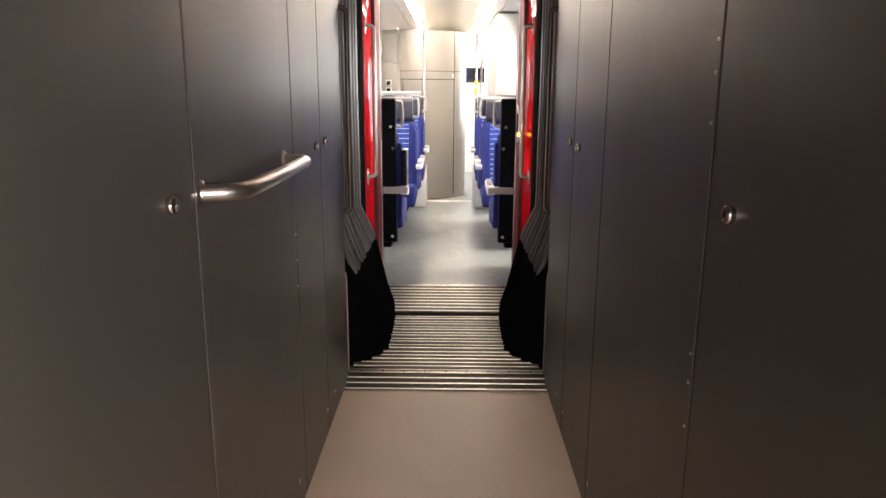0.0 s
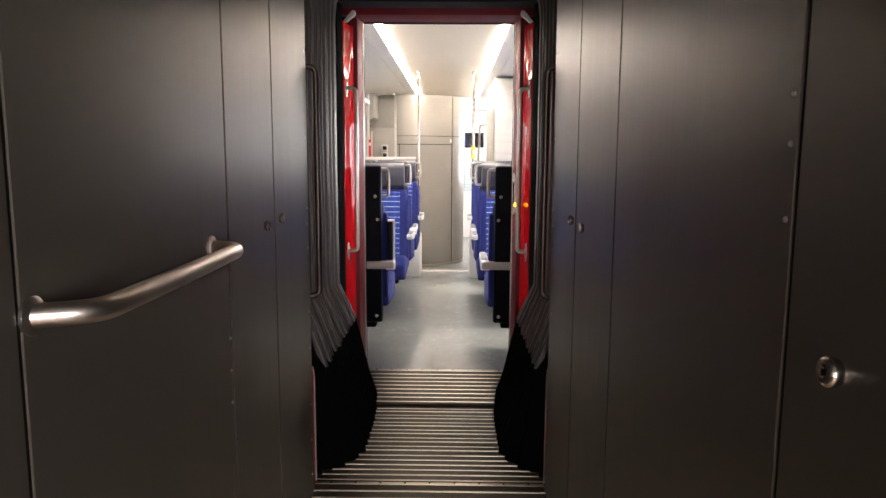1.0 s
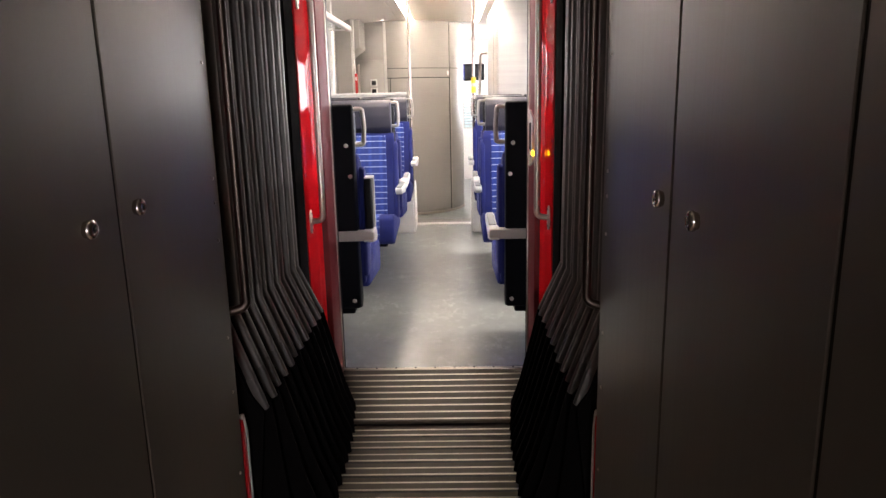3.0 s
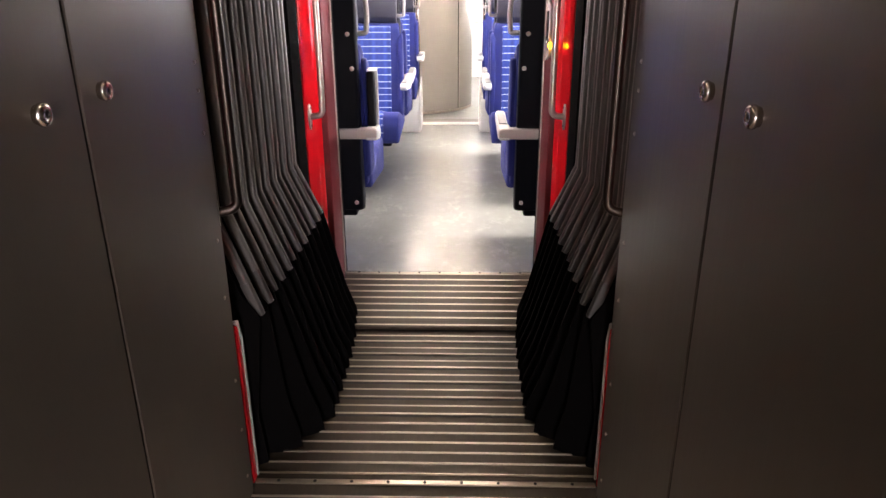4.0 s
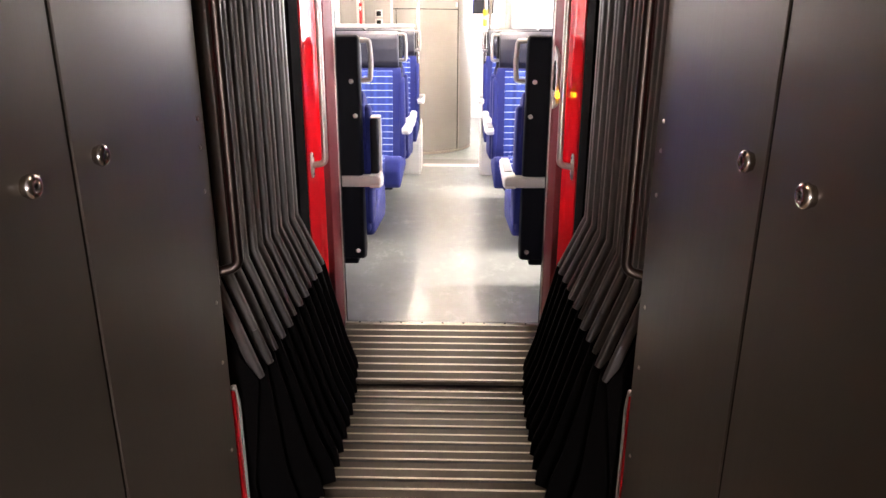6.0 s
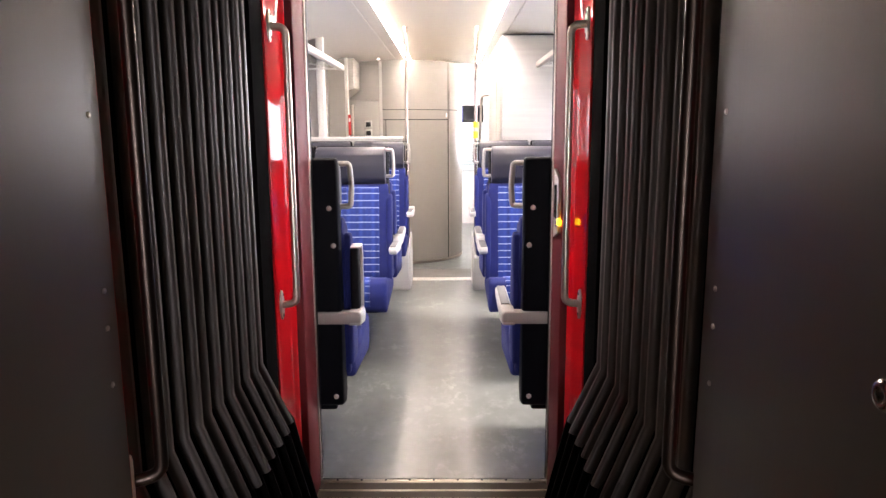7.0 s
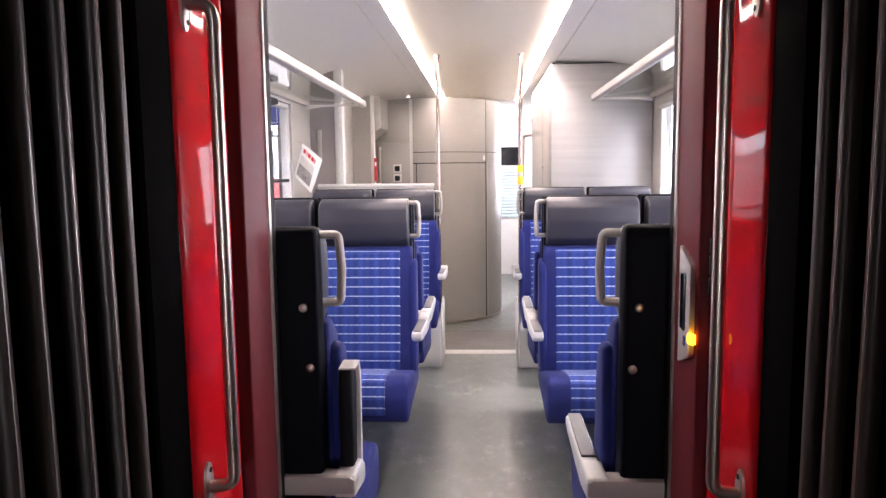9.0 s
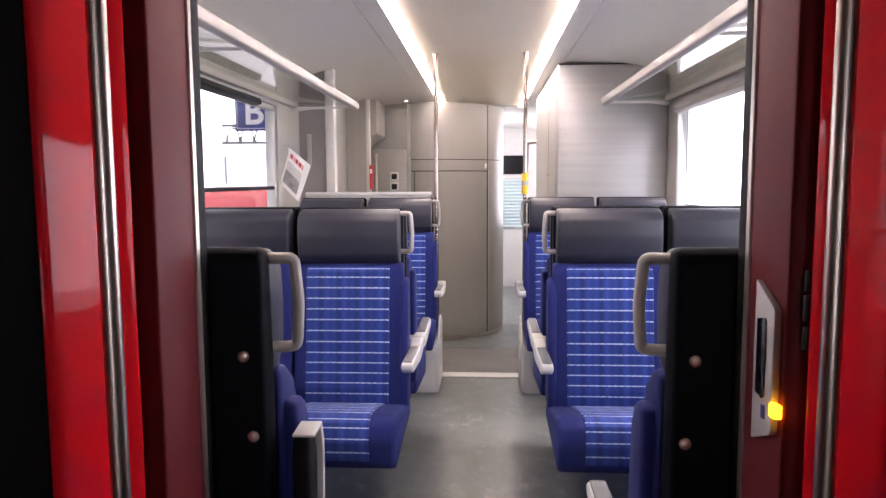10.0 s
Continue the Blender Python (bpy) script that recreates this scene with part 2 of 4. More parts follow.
POLE = material("coppery_steel_tube", (0.40, 0.33, 0.29), 0.24, 1.0, 0.04, (6, 6, 6), (40, 40, 40), 0.0, 0.0005, 0.02)
YELLOW = material("yellow_grip_sleeve", (0.80, 0.52, 0.02), 0.5)
NAVY = material("navy_blue_enamel", (0.02, 0.035, 0.22), 0.4, 0, 0.04)
PAPER = material("magazine_paper", (0.78, 0.74, 0.70), 0.6, 0, 0.05)
PAPER_DARK = material("magazine_print_grey", (0.28, 0.25, 0.23), 0.6, 0, 0.6, (25, 25, 25), (90, 90, 90))
PRINT_RED = material("red_print", (0.60, 0.04, 0.04), 0.6, 0, 0.05)
PRINT_WHITE = material("white_print", (0.85, 0.85, 0.85), 0.5, 0, 0.03)
SCREEN = material("dark_screen_glass", (0.008, 0.009, 0.012), 0.12, 0, 0.05)
SKY_GLASS = material("sky_lit_carriage_glass", (0.50, 0.55, 0.60), 0.15, 0, 0.1)
GLASS = clear_glass("window_glass")
SHELF_GLASS = clear_glass("rack_glass", (0.90, 0.92, 0.89), 0.03, 0.10, 0.6)
LAMP = glow("warm_white_lamp_diffuser", (1.0, 0.93, 0.82), STRIP)
LAMP_WARM = glow("corridor_lamp_diffuser", (1.0, 0.82, 0.62), 0.8)
SPOT = glow("ceiling_spot", (1.0, 0.97, 0.92), 12.0)
AMBER = glow("lit_amber_button", (1.0, 0.50, 0.008), 7.0)
DAY = glow("bright_daylight", (0.95, 0.98, 1.0), 5.0)

# ---- mesh tools ----


def cube(bm, x0, x1, y0, y1, z0, z1, bev=0.0, seg=2):
    flat = bm.faces.layers.int.get("flat") or bm.faces.layers.int.new("flat")
    got = bmesh.ops.create_cube(bm, size=1.0, matrix=Matrix.Translation(((x0 + x1) / 2, (y0 + y1) / 2, (z0 + z1) / 2)) @ Matrix.Diagonal((x1 - x0, y1 - y0, z1 - z0, 1)))
    faces = {f for v in got["verts"] for f in v.link_faces}
    if bev:
        edges = list({e for v in got["verts"] for e in v.link_edges})
        done = bmesh.ops.bevel(bm, geom=edges, offset=bev, segments=seg, affect="EDGES", profile=0.5)
        faces = {f for v in done["verts"] for f in v.link_faces}
        bm.normal_update()
    for f in faces:
        f[flat] = 1 if max(abs(c) for c in f.normal) > 0.9995 else 0
    return bm


def box(x0, x1, y0, y1, z0, z1, bev=0.0, seg=2):
    return cube(bmesh.new(), x0, x1, y0, y1, z0, z1, bev, seg)


def prism(pts, axis, a, b, bev=0.0, seg=2, bm=None):
    """A polygon drawn across an axis and drawn out along it from a to b. Across x: (y, z); across y: (x, z); across z: (x, y)."""
    bm = bm or bmesh.new()
    put = {"x": lambda p, q, s: (s, p, q), "y": lambda p, q, s: (p, s, q), "z": lambda p, q, s: (p, q, s)}[axis]
    va = [bm.verts.new(put(p, q, a)) for p, q in pts]
    vb = [bm.verts.new(put(p, q, b)) for p, q in pts]
    faces = [bm.faces.new(va), bm.faces.new(vb)]
    for i in range(len(pts)):
        j = (i + 1) % len(pts)
        faces.append(bm.faces.new((va[i], va[j], vb[j], vb[i])))
    bmesh.ops.recalc_face_normals(bm, faces=faces)
    if bev:
        bmesh.ops.bevel(bm, geom=list({e for f in faces for e in f.edges}), offset=bev, segments=seg, affect="EDGES", profile=0.5)
    return bm


def fillet(pts, r, n=5):
    """Rounds the inner corners of a path."""
    pts = [Vector(p) for p in pts]
    out = [pts[0]]
    for a, b, c in zip(pts, pts[1:], pts[2:]):
        u, v = (a - b), (c - b)
        d = min(r, u.length * 0.48, v.length * 0.48)
        p, q = b + u.normalized() * d, b + v.normalized() * d
        for i in range(n + 1):
            t = i / n
            out.append(p * (1 - t) ** 2 + b * 2 * t * (1 - t) + q * t ** 2)
    out.append(pts[-1])
    return out


def tube(pts, r, seg=12, bm=None):
    bm = bm or bmesh.new()
    pts = [Vector(p) for p in pts]
    rings, side = [], None
    for i, p in enumerate(pts):
        d = (pts[min(i + 1, len(pts) - 1)] - pts[max(i - 1, 0)]).normalized()
        if side is None:
            side = d.orthogonal().normalized()
        side = (side - d * side.dot(d)).normalized()
        up = d.cross(side)
        rings.append([bm.verts.new(p + (side * math.cos(k) + up * math.sin(k)) * r) for k in (2 * math.pi * j / seg for j in range(seg))])
    faces = [bm.faces.new(rings[0]), bm.faces.new(rings[-1])]
    for a, b in zip(rings, rings[1:]):
        for j in range(seg):
            k = (j + 1) % seg
            faces.append(bm.faces.new((a[j], a[k], b[k], b[j])))
    bmesh.ops.recalc_face_normals(bm, faces=faces)
    return bm


def lathe(profile, m, seg=16, bm=None):
    """Turns (radius, height) round the z axis of the pose m."""
    bm = bm or bmesh.new()
    rings = [[bm.verts.new(m @ Vector((r * math.cos(k), r * math.sin(k), h))) for k in (2 * math.pi * j / seg for j in range(seg))] for r, h in profile]
    faces = [bm.faces.new(rings[0]), bm.faces.new(rings[-1])]
    for a, b in zip(rings, rings[1:]):
        for j in range(seg):
            k = (j + 1) % seg
            faces.append(bm.faces.new((a[j], a[k], b[k], b[j])))
    bmesh.ops.recalc_face_normals(bm, faces=faces)
    return bm


def sweep_xz(path, section, y):
    """Draws a section of (inward, along y) points along an upright path of (x, z); inward lies to the right of the way."""
    bm = bmesh.new()
    pts = [Vector(p) for p in path]
    rings = []
    for i, p in enumerate(pts):
        ds = []
        if i > 0:
            ds.append((p - pts[i - 1]).normalized())
        if i < len(pts) - 1:
            ds.append((pts[i + 1] - p).normalized())
        d = sum(ds, Vector((0, 0))).normalized()
        k = 1 / max(0.5, d.dot(ds[0]))
        nrm = Vector((d.y, -d.x)) * k
        rings.append([bm.verts.new((p.x + nrm.x * s, y + q, p.y + nrm.y * s)) for s, q in section])
    faces = [bm.faces.new(rings[0]), bm.faces.new(rings[-1])]
    for a, b in zip(rings, rings[1:]):
        for j in range(len(section)):
            k = (j + 1) % len(section)
            faces.append(bm.faces.new((a[j], a[k], b[k], b[j])))
    bmesh.ops.recalc_face_normals(bm, faces=faces)
    return bm


def part(name, bm, mat, parent=None, label="", smooth=True):
    me = bpy.data.meshes.new(name)
    flat = bm.faces.layers.int.get("flat")
    keep = [not (flat and f[flat]) for f in bm.faces]
    bm.to_mesh(me)
    bm.free()
    me.materials.append(mat)
    if smooth:
        me.polygons.foreach_set("use_smooth", keep)
        me.set_sharp_from_angle(angle=radians(38))
    ob = new(name, me)
    if parent:
        ob.parent = parent
    if label:
        ob["label"] = label
    return ob


def like(ob, parent, m):
    """A further piece on the same mesh."""
    o = new(ob.name.split(".")[0], ob.data)
    o.parent = parent
    o.matrix_basis = m
    return o


def thing(name, label, category, group="", kind="", at=(0, 0, 0)):
    ob = new(name)
    ob.location = at
    ob.empty_display_size = 0.1
    return tagged(ob, label, category, group, kind)


def lettering(name, text, size, mat, m, parent, depth=0.001):
    cu = bpy.data.curves.new(name, "FONT")
    cu.offset = 0.02 * size
    cu.body, cu.size, cu.extrude, cu.align_x, cu.align_y = text, size, depth, "CENTER", "CENTER"
    tmp = bpy.data.objects.new(name, cu)
    me = bpy.data.meshes.new_from_object(tmp)
    bpy.data.objects.remove(tmp)
    me.materials.clear()
    me.materials.append(mat)
    ob = new(name, me)
    ob.parent = parent
    ob.matrix_basis = m
    return ob


def flip(bm):
    """Mirrors a mesh across the middle of the train."""
    for v in bm.verts:
        v.co.x = -v.co.x
    bmesh.ops.reverse_faces(bm, faces=bm.faces[:])
    return bm


def sided(bm, s):
    return flip(bm) if s < 0 else bm

# ---- corridor of the first car ----
ZC = -0.07  # corridor floor
tagged(part("floor_corridor", box(-0.62, 0.62, -1.0, 5.575, ZC - 0.06, ZC), BROWN_FLOOR), "brown vinyl floor of the narrow corridor", "floor", kind="structure")
tagged(part("ceiling_corridor", box(-0.62, 0.62, -1.0, 5.70, 2.08, 2.14), PANEL), "plain grey corridor ceiling", "ceiling", kind="structure")


def lock(s, y, z, parent):
    """A turned steel square-key lock with a small cover."""
    m = Matrix.Translation((s * 0.45, y, z)) @ pose(0, 0, 0, 0, -90 * s, 0)
    a = part("lock_body", lathe([(0.0125, -0.002), (0.0130, 0.003), (0.0150, 0.0055), (0.0158, 0.0090), (0.0146, 0.0125), (0.0118, 0.0146), (0.0078, 0.0150), (0.0064, 0.0142), (0.0058, 0.0105)], m, 24), CHROME, parent, "round chromed lock")
    part("keyhole", lathe([(0.0040, 0.0), (0.0040, 0.0128)], m, 4), RUBBER, a, "dark square keyhole")
    return a


def screw_heads(s, spots, parent, x=0.45, r=0.006):
    for y, z in spots:
        m = Matrix.Translation((s * x, y, z)) @ pose(0, 0, 0, 0, -90 * s, 0)
        part("screw", lathe([(r, -0.001), (r, 0.0015), (r * 0.6, 0.003)], m, 10), STEEL, parent)


SEAMS = {-1: (-1.0, 1.6, 2.75, 3.975, 4.78, 5.213, 5.705), 1: (2.16, 2.7, 3.888, 4.712, 5.205, 5.715)}
LOCKS = {-1: ((3.85, 1.037), (5.105, 1.038), (5.274, 1.044)), 1: ((3.782, 1.040), (5.081, 1.040), (5.252, 1.046))}
for s, side in ((-1, "left"), (1, "right")):
    back = bmesh.new()
    xa, xb = sorted((s * 0.468, s * 0.60))
    if s > 0:
        cube(back, xa, xb, -1.0, 0.98, ZC - 0.05, 2.08)
        cube(back, xa, xb, 0.98, 2.12, ZC - 0.05, 0.68)
        cube(back, xa, xb, 0.98, 2.12, 1.62, 2.08)
        cube(back, xa, xb, 2.12, 5.70, ZC - 0.05, 2.08)
    else:
        cube(back, xa, xb, -1.0, 5.70, ZC - 0.05, 2.08)
    wall = tagged(part("wall_corridor_" + side, back, PANEL_GAP, smooth=False), "dark backing wall of the corridor cabinets", "wall", kind="structure")
    panels = []
    for a, b in zip(SEAMS[s], SEAMS[s][1:]):
        g = 0.0042
        pn = part("panel", box(*sorted((s * 0.450, s * 0.466)), a + g, b - g, ZC, 2.079, 0.0018, 1), PANEL, wall, "grey lacquered metal cabinet panel", smooth=False)
        panels.append((a, b, pn))
        if b < 5.7:
            part("joint", box(*sorted((s * 0.4525, s * 0.467)), b - g + 0.0003, b + g - 0.0003, ZC, 2.078), PANEL_GAP, wall, "dark brown joint", smooth=False)
    for y, z in LOCKS[s]:
        own = next(p for a, b, p in panels if a <= y <= b)
        lock(s, y, z, own)
    last = panels[-1][2]
    screw_heads(s, [(5.667, z) for z in (1.60, 1.30, 1.045, 0.988, 0.900, 0.66, 0.52, 0.30, 0.16, 0.02)], last, r=0.0045)
    screw_heads(s, [(y, 0.03) for y in (4.68, 5.18, 5.345)], wall, r=0.008)
    if s > 0:
        screw_heads(s, [(3.905, z) for z in (1.308, 1.255, 1.173, 0.766, 0.71, 0.624)], panels[2][2], r=0.0036)
    else:
        screw_heads(s, [(4.765, z) for z in (0.80, 0.72, 0.64)], panels[3][2], r=0.004)

# the grab rail on the corridor's wall
rail = thing("grab_rail", "polished steel grab rail on the grey corridor panel", "handrail", at=(-0.45, 4.33, 1.035))
part("rail_tube", tube(fillet([(0.0, -0.33, 0.0), (0.072, -0.30, 0.0), (0.075, -0.1, 0), (0.075, 0.1, 0), (0.072, 0.30, 0.0), (0.0, 0.33, 0.0)], 0.06, 6), 0.0165, 16), STEEL, rail)
for y in (-0.33, 0.33):
    part("rail_flange", lathe([(0.026, -0.001), (0.026, 0.004), (0.020, 0.007)], pose(0, y, 0, 0, 90, 0), 18), STEEL, rail)

lamp = thing("corridor_lamp", "small warm ceiling lamp in the corridor", "ceiling light", at=(0.0, 5.12, 2.08))
part("frame", box(-0.08, 0.08, -0.11, 0.11, -0.012, 0.0, 0.004), PALE, lamp)
part("diffuser", box(-0.06, 0.06, -0.09, 0.09, -0.017, -0.0125, 0.002), LAMP_WARM, lamp)

# unseen plain wall added to close the rear end of the corridor behind the start
rear = tagged(part("wall_rear", box(-0.62, 0.62, -1.12, -1.0, ZC, 2.14), PANEL), "plain grey end wall with a door window", "wall", kind="structure")

# ---- gangway ----


def plate(name, y0, y1, z0, z1, w, label, step=0.046, first=0.02, strips=(), laps=()):
    p = thing(name, label, "floor plate", kind="structure")
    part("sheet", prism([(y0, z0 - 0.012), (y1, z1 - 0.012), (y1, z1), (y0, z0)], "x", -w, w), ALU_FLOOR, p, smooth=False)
    base = None
    y = y0 + first
    while y < y1 - 0.004:
        z = z0 + (z1 - z0) * (y - y0) / (y1 - y0) + (0.0028 if any(abs(y - q) < 0.01 for q in laps) else 0.0)
        if base is None:
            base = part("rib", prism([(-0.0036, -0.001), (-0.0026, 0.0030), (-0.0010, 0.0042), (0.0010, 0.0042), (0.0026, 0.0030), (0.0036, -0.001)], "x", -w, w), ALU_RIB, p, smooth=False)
            base.location = (0, y, z)
        else:
            like(base, p, Matrix.Translation((0, y, z)))
        y += step
    for y in laps:
        z = z0 + (z1 - z0) * (y - y0) / (y1 - y0)
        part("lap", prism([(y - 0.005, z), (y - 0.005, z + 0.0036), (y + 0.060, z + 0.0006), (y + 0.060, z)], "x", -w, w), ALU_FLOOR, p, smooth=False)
        # flush black strip paints the shadow in front of the raised plate edge
        part("lap_gap", box(-w, w, y - 0.0105, y - 0.0052, z, z + 0.0012), RUBBER, p, "black strip painted as shade under the overlapping plate", smooth=False)
    for y, wy in strips:
        z = z0 + (z1 - z0) * (y - y0) / (y1 - y0)
        st = part("edge_strip", box(-w, w, y - wy / 2, y + wy / 2, z, z + 0.005, 0.002), ALU_RIB, p, "bright worn edge strip")
        for k in range(9):
            x = -w + 0.06 + k * (2 * w - 0.12) / 8
            part("rivet", lathe([(0.005, 0), (0.004, 0.002), (0.002, 0.0025)], Matrix.Translation((x, y, z + 0.005)), 8), RUBBER, st)
    return p


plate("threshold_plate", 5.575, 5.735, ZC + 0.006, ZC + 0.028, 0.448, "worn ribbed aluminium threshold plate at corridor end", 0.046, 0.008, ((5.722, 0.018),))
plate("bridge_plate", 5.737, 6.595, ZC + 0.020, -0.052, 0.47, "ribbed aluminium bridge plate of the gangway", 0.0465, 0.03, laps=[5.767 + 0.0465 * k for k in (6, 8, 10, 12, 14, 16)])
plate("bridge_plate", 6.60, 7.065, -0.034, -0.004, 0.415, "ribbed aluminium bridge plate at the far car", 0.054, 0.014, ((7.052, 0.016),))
tagged(part("floor_gangway", box(-0.9, 0.9, 5.58, 7.06, -0.30, -0.12), RUBBER), "black underside below the gangway plates", "floor", kind="structure")

bellows = thing("gangway_bellows", "dark folded gangway bellows with grey edge profiles", "gangway bellows", kind="structure")
N_FOLD, Y_FIRST, Y_LAST = 12, 5.835, 6.662
SIDE = [(-0.417, 0.410), (-0.498, 0.635), (-0.502, 1.2), (-0.500, 1.90)]
HOOP = SIDE + [(-0.492, 1.975), (-0.465, 2.03), (-0.41, 2.055), (0.41, 2.055), (0.465, 2.03), (0.492, 1.975)] + [(-x, z) for x, z in SIDE[::-1]]
PROFILE = [(-0.023, -0.0080), (-0.019, -0.0100), (-0.010, -0.0105), (-0.004, -0.0090), (-0.0008, -0.0050), (0.0, 0.0), (-0.0010, 0.0045), (-0.005, 0.0080), (-0.019, 0.0085), (-0.023, 0.0070)]
BEAD = [(-0.0014 + 0.0034 * math.cos(radians(a)), 0.0016 + 0.0034 * math.sin(radians(a))) for a in range(0, 360, 45)]
for i in range(N_FOLD):
    y = Y_FIRST + (Y_LAST - Y_FIRST) * i / (N_FOLD - 1)
    k = 0.004 * math.sin(i * 2.1)
    hoop = [(x + (k if x < 0 else -k), z + (0.012 - 0.060 * i / (N_FOLD - 1) if abs(z - 0.635) < 0.001 else 0)) for x, z in HOOP]
    fold = part("fold", sweep_xz(hoop, [(-0.092, -0.030), (-0.021, -0.0070), (-0.021, 0.0065), (-0.092, 0.030)], y), SKIRT, bellows, "black rubber fold")
    part("clamp_profile", sweep_xz(hoop, PROFILE, y), FOLD, fold, "dark grey rounded profile on the fold")
    # lighter metal bead on the profile's nose, coloured to give the edge highlight
    part("edge_bead", sweep_xz(hoop, BEAD, y), FOLD_EDGE, fold, "bright edge bead with the highlight in its colour")
    for s in (-1, 1):
        dz = 0.012 * math.sin(i * 1.7 + s)
        (xe, ze), (xb, zb) = hoop[0], hoop[1]
        low = [(xe + (xe - xb) * 0.05, ze + (ze - zb) * 0.05), (xe + (xb - xe) * 0.34, ze + (zb - ze) * 0.34 + dz * 0.3)]
        bm = sweep_xz(low, [(-0.0235, -0.0090), (-0.010, -0.0113), (-0.003, -0.0098), (0.0004, -0.0050), (0.0010, 0.0), (-0.0002, 0.0050), (-0.005, 0.0088), (-0.0235, 0.0086)], y)
        part("sleeve", sided(bm, -s), SLEEVE, fold, "grey sleeve at the profile's lower end")
for s, side in ((-1, "left"), (1, "right")):
    skirt = thing("gangway_skirt", "black rubber skirt along the gangway floor", "gangway skirt", "skirts of the gangway")
    for i in range(N_FOLD + 1):
        y = Y_FIRST - 0.02 + (Y_LAST + 0.05 - Y_FIRST) * i / N_FOLD
        xf = -0.300 - 0.155 * max(0.0, (6.05 - y) / 0.24) ** 2.0 - 0.022 * max(0.0, (y - 6.3) / 0.4) ** 2
        xm = -0.345 + (xf + 0.30) * 0.8
        path = [(xf, -0.062), (xf - 0.006, 0.0), (xm, 0.10), (-0.432, 0.395), (-0.470, 0.45), (-0.545, 0.64)]
        bm = sweep_xz(path, [(-0.10, -0.040), (-0.040, -0.033), (0.012, -0.004), (0.012, 0.002), (-0.040, 0.024), (-0.10, 0.040)], y)
        part("skirt_fold", sided(bm, -s), SKIRT, skirt)
    tagged(part("wall_gangway_" + side, box(*sorted((s * 0.60, s * 0.66)), 5.68, 7.05, -0.15, 2.14), SKIRT), "black outer gangway fabric", "wall", kind="structure")
tagged(part("ceiling_gangway", box(-0.66, 0.66, 5.66, 7.05, 2.141, 2.20), SKIRT), "black gangway roof fabric", "ceiling", kind="structure")


def end_handle(s, xm, ym, normal, yt, z0, z1, group, mat=STEEL, label="upright brushed steel grab handle on red post"):
    """A steel handle on the red door post: a long bowed tube on two oval plates that lie on the slanted cover."""
    hnd = thing("grab_rail", label, "handle", group, at=(0, 0, 0))
    xt = s * 0.426
    up, out = Vector((0, 0, 1)), Vector((s * normal[0], normal[1], 0)).normalized()
    pts = fillet([(s * xm, ym, z1), (xt, yt, z1 - 0.006), (xt, yt, (z0 + z1) / 2), (xt, yt, z0 + 0.006), (s * xm, ym, z0)], 0.05, 6)
    part("tube", tube(pts, 0.0115, 14), mat, hnd)
    turn = Matrix((up.cross(out), up, out)).transposed().to_4x4()
    for z in (z0, z1):
        bm = bmesh.new()
        lathe([(0.0145, -0.003), (0.0145, 0.003), (0.012, 0.005), (0.0005, 0.0055)], Matrix.Identity(4), 20, bm)
        for v in bm.verts:
            v.co.y *= 3.3
        bm.transform(Matrix.Translation((s * xm, ym, z)) @ turn)
        pl = part("mount_plate", bm, STEEL, hnd, "oval steel mounting plate")
        for dz in (-0.033, 0.033):
            part("screw", lathe([(0.0050, 0.004), (0.0050, 0.0062), (0.003, 0.0070)], Matrix.Translation((s * xm, ym, z + dz)) @ turn, 8), RUBBER, pl)
    return hnd


